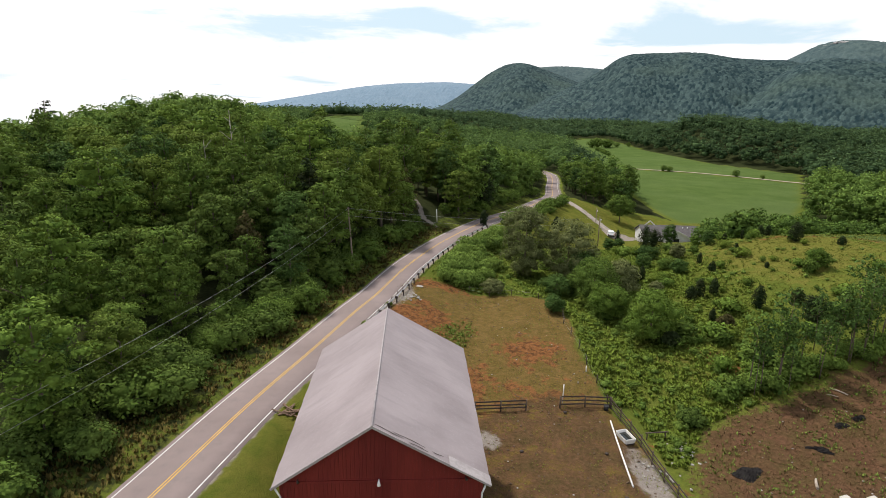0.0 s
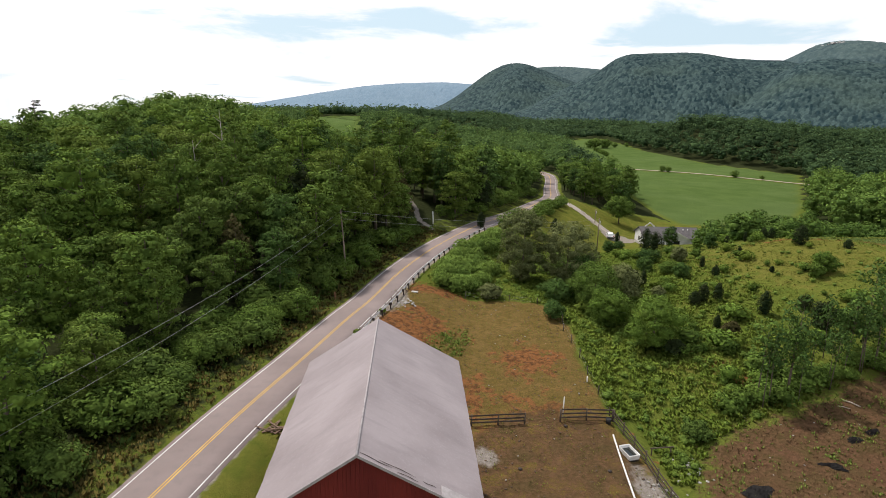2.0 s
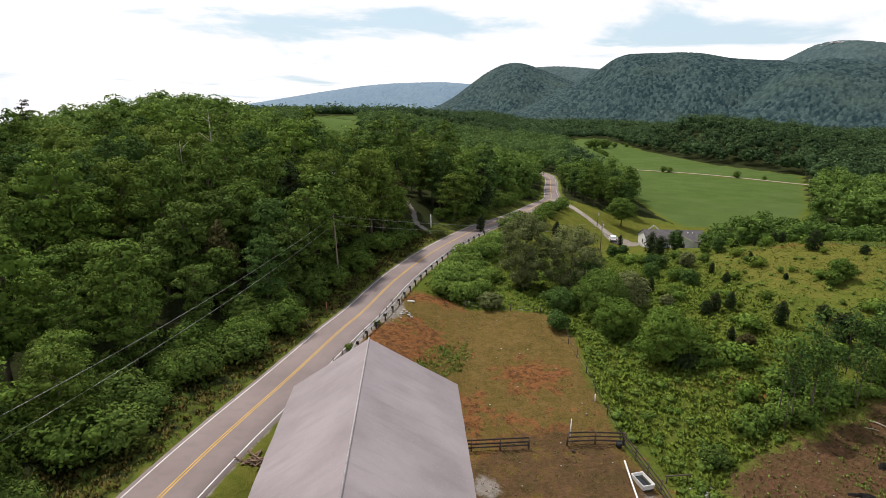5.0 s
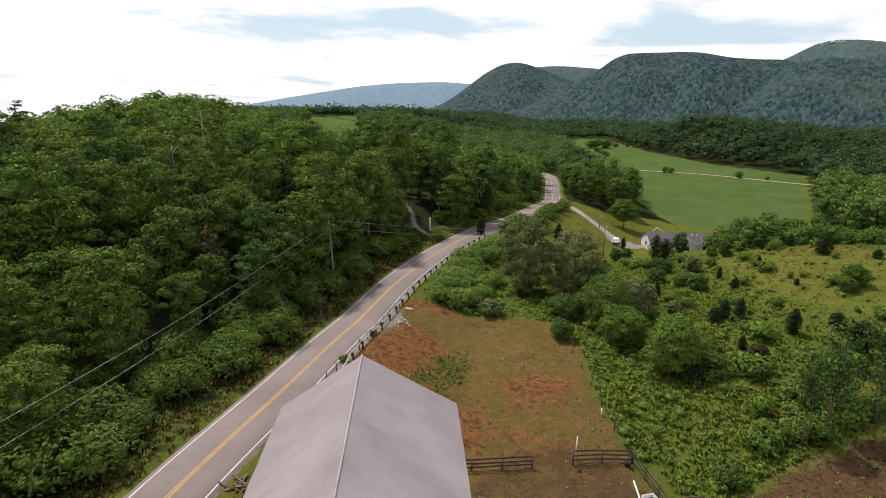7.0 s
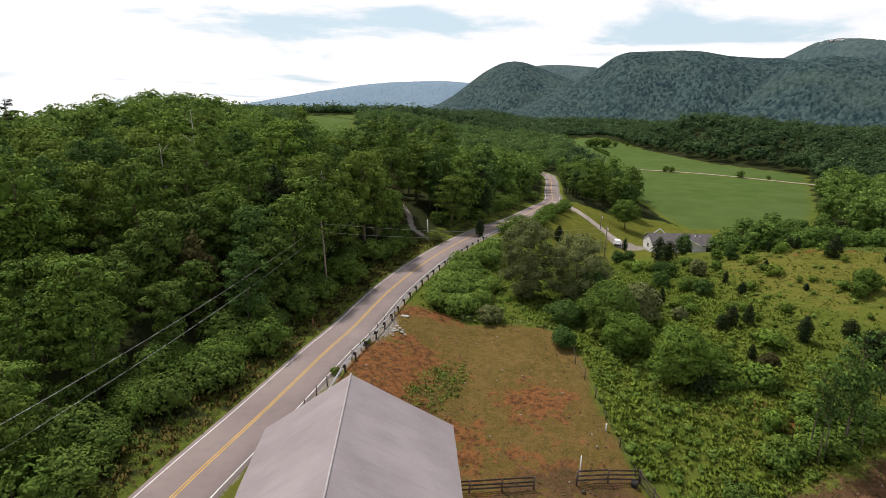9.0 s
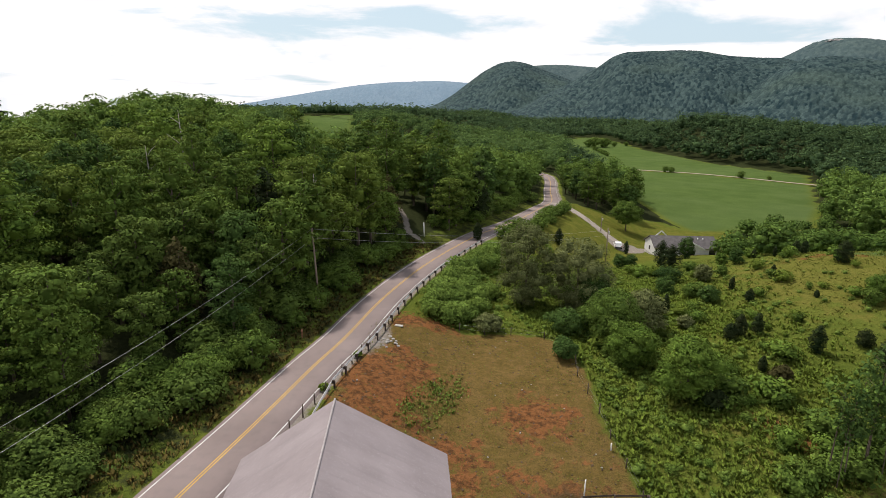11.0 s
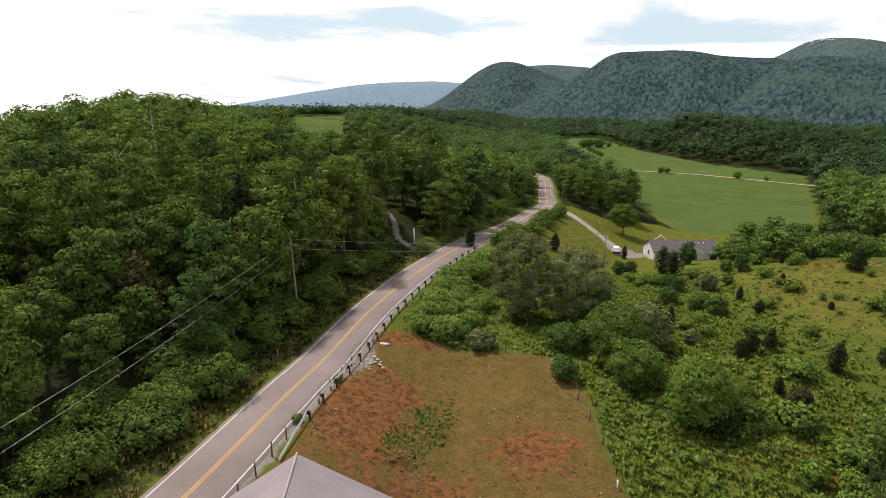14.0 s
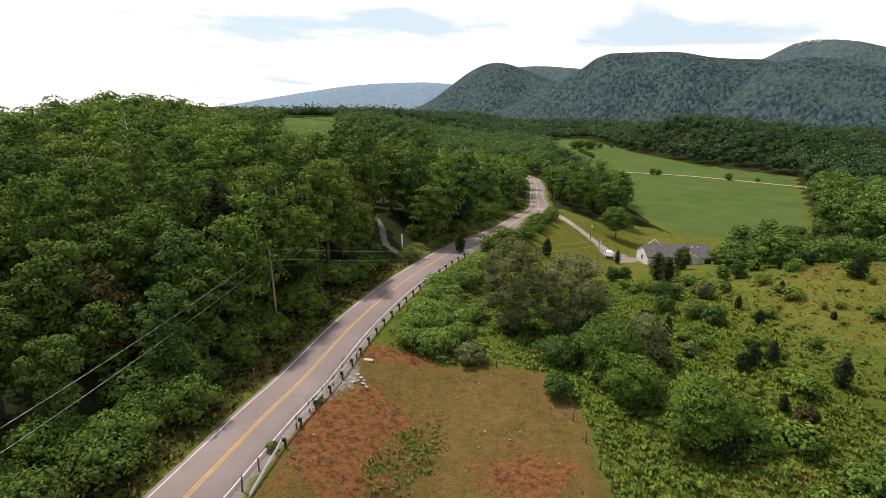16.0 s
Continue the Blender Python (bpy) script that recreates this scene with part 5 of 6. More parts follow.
# ---- plants ----
def leaf_sprays(rng, lobes, count, size, lift=0.5, core=0.25, droop=0.0, heart=1):
    """Sprays of leaves, each a folded four-cornered blade, over the outsides of ellipsoid lobes (centre, radii). Arrays of corners and faces."""
    cen = np.array([l[0] for l in lobes], float)
    rad = np.array([l[1] for l in lobes], float)
    w = (rad ** 2).sum(1)
    tries = int(count * 2.2)
    k = rng.choice(len(lobes), tries, p=w / w.sum())
    d = rng.normal(size=(tries, 3))
    d /= np.linalg.norm(d, axis=1)[:, None]
    d[:, 2] = np.where(d[:, 2] < -0.3, -d[:, 2], d[:, 2])
    r = np.where(rng.random(tries) < core, rng.uniform(0.5, 0.85, tries), rng.uniform(0.82, 1.1, tries))
    p = cen[k] + d * rad[k] * r[:, None]
    # leave out leaves buried within a neighbouring lobe
    deep = np.linalg.norm((p[:, None] - cen[None]) / rad[None], axis=2)
    deep[np.arange(tries), k] = 9
    pick = np.argsort(deep.min(1) < 0.78, kind="stable")[:count]
    k, d, p = k[pick], d[pick], p[pick]
    n = d * 0.8 + rng.normal(0, 0.45, (count, 3)) + (0, 0, lift)
    n /= np.linalg.norm(n, axis=1)[:, None]
    u = np.cross(n, rng.normal(size=(count, 3)))
    u /= np.linalg.norm(u, axis=1)[:, None] + 1e-9
    v = np.cross(n, u)
    a = (size * rng.uniform(0.6, 1.35, count))[:, None]
    fold = n * a * 0.22
    u, v = u * a * 0.62, v * a * 0.36
    tip = np.array((0, 0, -1.0)) * a * droop
    quad = np.stack([p - u + tip, p - v * rng.uniform(0.7, 1.2, (count, 1)) + fold, p + u + tip, p + v + fold], 1)
    whole = cen.mean(0)
    # added knobbly core in each lobe, in leaf colour, to block light within
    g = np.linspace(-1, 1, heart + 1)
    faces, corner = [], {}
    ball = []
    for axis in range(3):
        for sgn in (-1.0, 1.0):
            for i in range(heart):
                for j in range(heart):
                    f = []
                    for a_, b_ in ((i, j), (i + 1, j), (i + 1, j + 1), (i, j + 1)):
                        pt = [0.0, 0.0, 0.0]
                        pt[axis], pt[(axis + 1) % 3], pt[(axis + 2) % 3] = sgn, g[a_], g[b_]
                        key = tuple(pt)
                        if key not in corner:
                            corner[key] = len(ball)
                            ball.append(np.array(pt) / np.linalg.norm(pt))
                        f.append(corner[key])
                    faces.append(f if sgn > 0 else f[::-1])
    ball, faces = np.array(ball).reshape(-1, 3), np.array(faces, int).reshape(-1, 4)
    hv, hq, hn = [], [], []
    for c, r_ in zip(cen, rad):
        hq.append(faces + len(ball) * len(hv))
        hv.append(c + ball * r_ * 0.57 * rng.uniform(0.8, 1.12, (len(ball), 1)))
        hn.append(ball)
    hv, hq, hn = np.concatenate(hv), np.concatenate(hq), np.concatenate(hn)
    out = (p - whole) / np.linalg.norm(p - whole, axis=1)[:, None]
    soft = d * 0.9 + out * 0.3 + n * 0.55 + (0, 0, 0.15)
    soft = np.repeat(soft / np.linalg.norm(soft, axis=1)[:, None], 4, axis=0)
    return np.concatenate([quad.reshape(-1, 3), hv]), np.concatenate([np.arange(count * 4).reshape(-1, 4), hq + 4 * count]), np.concatenate([soft, hn])


def broad_lobes(rng, high, wide, n=15, low=0.32, flat=0.9):
    """Lobes that make up the crown of a broad-leaved tree: puffs over an uneven egg, and a few within."""
    out = []
    mid, half = high * (low + 0.97) / 2, high * (0.97 - low) / 2
    for i in range(n):
        f = 1 - 2 * (i + 0.5) / n
        ring = math.sqrt(1 - f * f)
        ring = ring ** 0.8 if f > 0 else ring
        a = i * 2.39996 + rng.uniform(-0.35, 0.35)
        k = rng.uniform(0.62, 1.0)
        r = wide * rng.uniform(0.72, 1.3) * (0.80 / math.sqrt(n))
        off = max(0.0, wide * 0.5 * k * ring - 0.5 * r)
        out.append(((math.cos(a) * off, math.sin(a) * off, mid + (half - 0.6 * r) * f * rng.uniform(0.88, 1.04)), (r * 1.05, r * 1.05, r * rng.uniform(flat - 0.14, flat + 0.12))))
    for k in range(3):
        out.append(((rng.normal(0, 0.05 * wide), rng.normal(0, 0.05 * wide), mid + half * (0.5 * k - 0.55)), (wide * 0.24, wide * 0.24, half * 0.38)))
    return out


def wood_mesh(rng, lobes, high, base, mat, limbs=7, name="trunk"):
    bm = bmesh.new()
    lean = rng.normal(0, 0.02 * high, 2)
    spine = [(0, 0, -0.4), (lean[0] * 0.3, lean[1] * 0.3, high * 0.3), (lean[0], lean[1], high * 0.62), (lean[0], lean[1], high * 0.88)]
    tube(bm, spine, [base, base * 0.75, base * 0.4, base * 0.12], 7)
    picks = rng.choice(len(lobes), min(limbs, len(lobes)), replace=False)
    for i in picks:
        c = Vector(lobes[i][0])
        z = max(high * 0.18, c.z - c.xy.length * 0.8)
        s = Vector((lean[0] * z / high, lean[1] * z / high, z))
        tube(bm, [s, s.lerp(c, 0.5) + Vector((0, 0, 0.1)), c], [base * 0.38, base * 0.24, base * 0.08], 5)
    me = bpy.data.meshes.new(name)
    bm.to_mesh(me)
    bm.free()
    me.materials.append(mat)
    return me


def plant(name, lobes, count, size, leaf, high, base, label, category, group, seed, limbs=7, bark=None, core=0.25, droop=0.0, crown="crown", lift=0.45, heart=1):
    """A plant at the origin: an Empty with trunk and crown."""
    rng = np.random.default_rng(seed)
    v, q, soft = leaf_sprays(rng, lobes, count, size, core=core, droop=droop, lift=lift, heart=heart)
    ob = empty(name, pose(0, 0, 0), label, category, group)
    mesh_part("trunk" if crown == "crown" else "stem", wood_mesh(rng, lobes, high, base, bark or BARK, limbs), ob)
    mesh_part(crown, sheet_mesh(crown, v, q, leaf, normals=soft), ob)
    return ob


def cedar_lobes(rng, high, wide, n=12):
    out = []
    for i in range(n):
        f = (i + 0.5) / n
        r = wide * 0.5 * (1 - f ** 1.7) ** 0.8 * (0.6 + 0.4 * min(1, f * 4)) + 0.05 * wide
        a = i * 2.4
        out.append(((math.cos(a) * r * 0.35, math.sin(a) * r * 0.35, high * (0.06 + 0.9 * f)), (r * rng.uniform(0.75, 1.05), r * rng.uniform(0.75, 1.05), high * 1.5 / n)))
    return out


def egg_lobes(rng, high, wide, n=9):
    """Lobes of a dense clipped-looking evergreen, an upright egg."""
    out = []
    for i in range(n):
        f = (i + 0.5) / n
        r = wide * 0.5 * max(0.25, math.sin(math.pi * min(1.0, f * 0.78 + 0.16)) ** 0.7)
        a = i * 2.4
        out.append(((math.cos(a) * r * 0.14, math.sin(a) * r * 0.14, high * (0.04 + 0.92 * f)), (r * rng.uniform(0.88, 1.0), r * rng.uniform(0.88, 1.0), high * 1.35 / n)))
    return out


def put(ob, x, y, size=1.0, turn=0.0, wide=1.0, dz=0.0, first=None):
    m = at_ground(x, y, dz, turn) @ Matrix.Diagonal((size * wide, size * wide, size, 1))
    return copy_thing(ob, m)


def discard(ob):
    for o in [*ob.children_recursive, ob]:
        bpy.data.objects.remove(o)


# where woods stand
BLOCK = [(58, 221), (64, 205), (76, 203), (82, 211), (90, 236), (97, 275), (101, 330), (112, 400), (99, 400), (82, 320), (70, 262)]
THICKET = [(66, 131), (63, 120), (74, 117), (82, 119), (96, 120), (150, 122), (220, 150), (240, 250), (226, 300), (168, 240), (150, 210), (116, 196), (88, 166), (70, 144)]


def wooded(x, y):
    """0: open, 1: tall woods, 2: low thicket."""
    s, _ = beside_road(x, y)
    r = np.hypot(x, y)
    out = np.zeros(x.shape, int)
    out[(s < -10.5) & (y > 20)] = 1
    out[(s < -6.0) & (y > 122)] = 1
    out[inside(BLOCK, x, y) > 0] = 1
    far = (r > 250) & (s > 7) & (inside(FIELD, x, y) < 0)
    out[far] = 1
    right = (inside([(134, 182), (174, 238), (226, 300), (330, 420), (600, 420), (400, 130), (170, 140), (142, 160)], x, y) > 0)
    out[right] = 1
    out[(inside(THICKET, x, y) > 0) & (x < 176) & ~right] = 2
    out[(inside(FIELD, x, y) > -3) | (inside(LAWN, x, y) > -2) | (inside(MEADOW, x, y) > 0)] = 0
    out[near_line(LANE, x, y) < 6] = 0
    out[near_line(TRACK, x, y) < 3.6] = 0
    out[(np.abs(s) < np.interp(y, [245, 262, 300], [5.6, 4.4, 4.0])) & (y < 326)] = 0
    return out


def stand(step, r0, r1, seed, bearing=(-47, 45)):
    """Places for trees on a shaken grid between two distances."""
    rng = np.random.default_rng(seed)
    g = np.arange(-r1, r1, step)
    x, y = np.meshgrid(g, np.arange(0, r1, step))
    x, y = x.ravel() + rng.uniform(-0.42, 0.42, x.size) * step, y.ravel() + rng.uniform(-0.42, 0.42, y.size) * step
    r = np.hypot(x - 2, y - 12)
    b = np.degrees(np.arctan2(x - 2, y - 4))
    k = (r >= r0) & (r < r1) & (b > bearing[0]) & (b < bearing[1])
    x, y = x[k], y[k]
    w = wooded(x, y)
    return x[w > 0], y[w > 0], w[w > 0]


def make_woods():
    """The trees that stand nearest, each a thing of its own; returns the places of the rest."""
    rng = np.random.default_rng(8)
    label = "tall broad-leaved tree in full summer leaf on the wooded slope"

    def kinds(cards, size):
        out = []
        for i in range(8):
            r = np.random.default_rng(100 + i)
            high, wide = (13, 14.5, 12, 15.5, 13.5, 11, 14, 12.5)[i], (7.5, 8.2, 7.0, 7.4, 8.8, 6.2, 6.6, 8.0)[i]
            lobes = broad_lobes(r, high, wide, (26, 30, 22, 34, 26, 20, 30, 24)[i], 0.12, 0.66)
            leaf = (LEAF_GREEN, LEAF_BRIGHT, LEAF_DEEP, LEAF_GREEN, LEAF_YELLOW, LEAF_ROADSIDE, LEAF_DEEP, LEAF_GREEN)[i]
            out.append(plant("tree", lobes, cards, size, leaf, high, 0.24, label, "tree", "woodland trees", 200 + i, core=0.15))
        return out

    fine, coarse = kinds(3000, 0.31), kinds(1400, 0.46)
    r = np.random.default_rng(150)
    cedar = plant("conifer", cedar_lobes(r, 11, 4.6, 18), 2400, 0.32, LEAF_CEDAR, 11, 0.2, "dark slender cedar among the broad-leaved trees", "tree", "woodland trees", 160, 5)
    rusty = plant("conifer", cedar_lobes(r, 9, 4.2, 16), 2000, 0.32, LEAF_RUST, 9, 0.2, "rust-brown dying cedar among green trees", "tree", "woodland trees", 161, 5)
    for kind, a, b, size, wide in ((cedar, -19.1, 98.5, 1.35, 1.3), (rusty, -24.6, 79.5, 1.15, 1.0), (rusty, -48.0, 99.0, 0.9, 1.1), (cedar, -30.5, 84.0, 1.0, 0.9), (rusty, -39.0, 87.0, 0.8, 1.0)):
        put(kind, a, b, size, 40 * size, wide)
    x, y, w = stand(6.0, 0, 172, 31, (-41, 45))
    order = np.argsort(np.hypot(x - 2, y - 15))
    x, y, w = x[order], y[order], w[order]
    near = [(a, b) for a, b, c in zip(x, y, w) if c == 1 and not (inside(BLOCK, np.array([a]), np.array([b]))[0] > 0)]
    for n, (a, b) in enumerate(near[:262]):
        u = rng.random()
        s, _ = beside_road(a, b)
        kind = cedar if u < 0.05 else rusty if u < 0.065 else (fine if n < 125 else coarse)[int(rng.integers(0, 8))]
        edge = float(np.clip((-s[0] - 10) / 12, 0, 1)) if b < 78 else 1.4 if s[0] > -28 and b > 92 else 1.05
        put(kind, a, b, rng.choice([0.70, 0.85, 0.98, 1.08, 1.18, 1.3]) * rng.uniform(0.94, 1.06) * (0.66 + 0.32 * edge), rng.uniform(0, 360), rng.uniform(0.88, 1.15))
    # the grove between the road and the field
    gx, gy, gw = stand(6.6, 150, 330, 36, (5, 30))
    grove = [(a, b) for a, b in zip(gx, gy) if inside(BLOCK, np.array([a]), np.array([b]))[0] > 0 and b < 300]
    for a, b in grove[:34]:
        put(coarse[int(rng.choice([0, 2, 3, 6, 7]))], a, b, rng.uniform(0.85, 1.1), rng.uniform(0, 360), rng.uniform(0.9, 1.1))
    for k in [*fine, *coarse, cedar, rusty]:
        discard(k)
    low = [(a, b) for a, b, c in zip(x, y, w) if c == 2]
    return near[262:], low


def joined_woods(name, places, cards, size, high, wide, leaf, label, seed, shapes=6, lobes_n=10, heart=1, low=0.12, category="woods", roll=0.0, least=0.75):
    """Woods too many to count, as one mesh: crowns of leaf sprays and their trunks."""
    rng = np.random.default_rng(seed)
    models = []
    for i in range(shapes):
        r = np.random.default_rng(seed + 7 * i + 1)
        models.append(leaf_sprays(r, broad_lobes(r, high, wide, lobes_n, low), cards, size, core=0.1, heart=heart))
    allv, alln, allq, base = [], [], [], 0
    xs, ys = np.array([p[0] for p in places]), np.array([p[1] for p in places])
    zs = hill_ground(xs, ys)
    for x, y, z in zip(xs, ys, zs):
        v, q, nv = models[int(rng.integers(0, shapes))]
        a, s, wz = rng.uniform(0, 6.3), rng.uniform(least, 1.2), rng.uniform(0.85, 1.1)
        s *= 1 + roll * math.sin(x * 0.023 + 2 * math.sin(y * 0.017)) * math.sin(y * 0.031 + 1)
        c, sn = math.cos(a) * s, math.sin(a) * s
        allv.append(np.stack([v[:, 0] * c - v[:, 1] * sn + x, v[:, 0] * sn + v[:, 1] * c + y, v[:, 2] * s * wz + z], -1))
        allq.append(q + base)
        base += len(v)
        alln.append(np.stack([nv[:, 0] * c / s - nv[:, 1] * sn / s, nv[:, 0] * sn / s + nv[:, 1] * c / s, nv[:, 2]], -1))
    v = np.concatenate(allv)
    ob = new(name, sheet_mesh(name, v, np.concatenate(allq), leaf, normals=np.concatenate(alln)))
    return tagged(ob, label, category, kind="stuff")


rest, low = make_woods()
LEAF_MID = foliage("leaves_mid_woods", (0.044, 0.092, 0.022), (0.142, 0.232, 0.048), (0.172, 0.236, 0.046), 0.25)
LEAF_DIST = foliage("leaves_far_woods", (0.022, 0.054, 0.026), (0.080, 0.132, 0.050), (0.098, 0.145, 0.050), 0.25)
LEAF_VALLEY = foliage("leaves_valley_woods", (0.040, 0.088, 0.029), (0.128, 0.210, 0.060), (0.156, 0.218, 0.058), 0.25)
x, y, w = stand(6.8, 172, 330, 32, (-41, 45))
mid = rest + [(a, b) for a, b, c in zip(x, y, w) if c == 1 and (b >= 300 or inside(BLOCK, np.array([a]), np.array([b]))[0] < 0)]
joined_woods("middle_woods", mid, 200, 0.80, 13, 8.4, LEAF_MID, "dense green broad-leaved woods along the road", 41, 8, 8, roll=0.12)
lowp = low + [(a, b) for a, b, c in zip(x, y, w) if c == 2]
joined_woods("hedge_thicket", lowp, 240, 0.55, 5.2, 5.6, LEAF_THICKET, "bright green thicket of young trees behind the hill", 42, low=0.0, least=0.5)
x, y, w = stand(10, 330, 760, 34, (15, 41))
joined_woods("hill_woods", list(zip(x, y)), 100, 1.15, 13, 11, LEAF_DIST, "dark green woods on the rise behind the field", 44, 8, 4, roll=0.12)
x, y, w = stand(10.8, 330, 640, 35, (-26, 15))
joined_woods("valley_woods", list(zip(x, y)), 90, 1.25, 10.2, 11.5, LEAF_VALLEY, "rolling green woods beyond the road", 45, 8, 4, roll=0.12)
x, y, w = stand(16.5, 640, 1400, 33, (-19, 41))
far = (np.hypot(x - 2, y - 12) > 760) | (np.degrees(np.arctan2(x - 2, y - 4)) < 15)
joined_woods("distant_woods", list(zip(x[far], y[far])), 15, 2.6, 9.5, 15, LEAF_DIST, "distant woods covering the valley floor and foothills", 43, 8, 3, roll=0.1)


def make_shrubs():
    """Single shrubs and small trees that stand apart."""
    def shrub(name, high, wide, count, size, leaf, label, category, group, seed, n=9, limbs=5, low=-0.08, droop=0.0, core=0.25):
        r = np.random.default_rng(seed)
        return plant(name, broad_lobes(r, high, wide, n, low), count, size, leaf, high * 0.85, 0.07 * high ** 0.5, label, category, group, seed + 1, limbs, core=core, droop=droop, crown="leaves")

    rng = np.random.default_rng(77)
    bush_a = shrub("shrub", 3.0, 3.6, 1000, 0.22, LEAF_ROADSIDE, "rounded green roadside shrub below the trees", "shrub", "roadside shrubs", 300)
    bush_b = shrub("shrub", 3.4, 4.2, 1050, 0.22, LEAF_GREEN, "bright green roadside shrub below the trees", "shrub", "roadside shrubs", 310)
    # edge of the woods along the road
    for yy in np.arange(28, 205, 3.1):
        i = int(np.argmin(np.abs(ROAD_LINE[:, 1] - yy)))
        nrm = np.array([ROAD_DIR[i, 1], -ROAD_DIR[i, 0]])
        for off in (7.0, 9.2, 11.6, 14.2):
            if off > 10 and yy > 96 or (off < 9 and rng.random() < 0.35) or (off > 14 and yy > 62) or 122 < yy < 136:
                continue
            p = ROAD_LINE[i, :2] - nrm * (off + rng.uniform(-0.8, 0.9) + (1.2 if yy < 60 else 0)) + rng.uniform(-1, 1, 2)
            put((bush_a, bush_b)[int(rng.random() < 0.45)], p[0], p[1], rng.uniform(0.6, 1.2), rng.uniform(0, 360), rng.uniform(0.9, 1.3))
    discard(bush_a)
    discard(bush_b)
    # leafy thicket below the guard rail
    sumac = [shrub("sumac", 2.6, 3.8, 560, 0.36, LEAF_SUMAC, "light green leafy sumac below the guard rail", "shrub", "sumac thicket", 320 + 10 * k, droop=0.25) for k in range(3)]
    spots = []
    for _ in range(3000):
        if len(spots) == 48:
            break
        yy = rng.uniform(88, 128)
        i = int(np.argmin(np.abs(ROAD_LINE[:, 1] - yy)))
        nrm = np.array([ROAD_DIR[i, 1], -ROAD_DIR[i, 0]])
        p = ROAD_LINE[i, :2] + nrm * rng.uniform(6.3, 13.5 if yy < 108 else 9.5)
        if p[1] > 88.5 and all(np.hypot(*(p - q)) > 2.0 for q in spots):
            spots.append(p)
    for p in spots:
        put(sumac[int(rng.integers(0, 3))], p[0], p[1], rng.uniform(0.6, 1.0), rng.uniform(0, 360), rng.uniform(0.9, 1.3))
    for s_ in sumac:
        discard(s_)
    # shrubs on the bank below the far bend, and bushes of the upper field
    bank = shrub("shrub", 3.2, 3.8, 420, 0.34, LEAF_GREEN, "dark green shrub on the bank below the road bend", "shrub", "bank shrubs", 340)
    for k in range(16):
        yy = 138 + 3.3 * k
        i = int(np.argmin(np.abs(ROAD_LINE[:, 1] - yy)))
        p = ROAD_LINE[i, :2] + np.array([ROAD_DIR[i, 1], -ROAD_DIR[i, 0]]) * rng.uniform(5.6, 8.5)
        put(bank, p[0], p[1], rng.uniform(0.6, 1.15), rng.uniform(0, 360), rng.uniform(0.9, 1.3))
    for x, y, k in ((163, 368, 1.2), (166, 366, 1.1), (196, 340, 1.3), (207, 330, 0.8), (180, 580, 2.6), (187, 584, 3.0), (194, 580, 2.8), (200, 588, 2.6), (210, 592, 1.6), (226, 602, 1.4), (174, 545, 1.1), (172, 532, 1.1), (170, 518, 1.1), (168, 505, 1.2), (166, 492, 1.2), (164, 480, 1.1)):
        put(bank, x, y, k, rng.uniform(0, 360), 1.0)
    discard(bank)
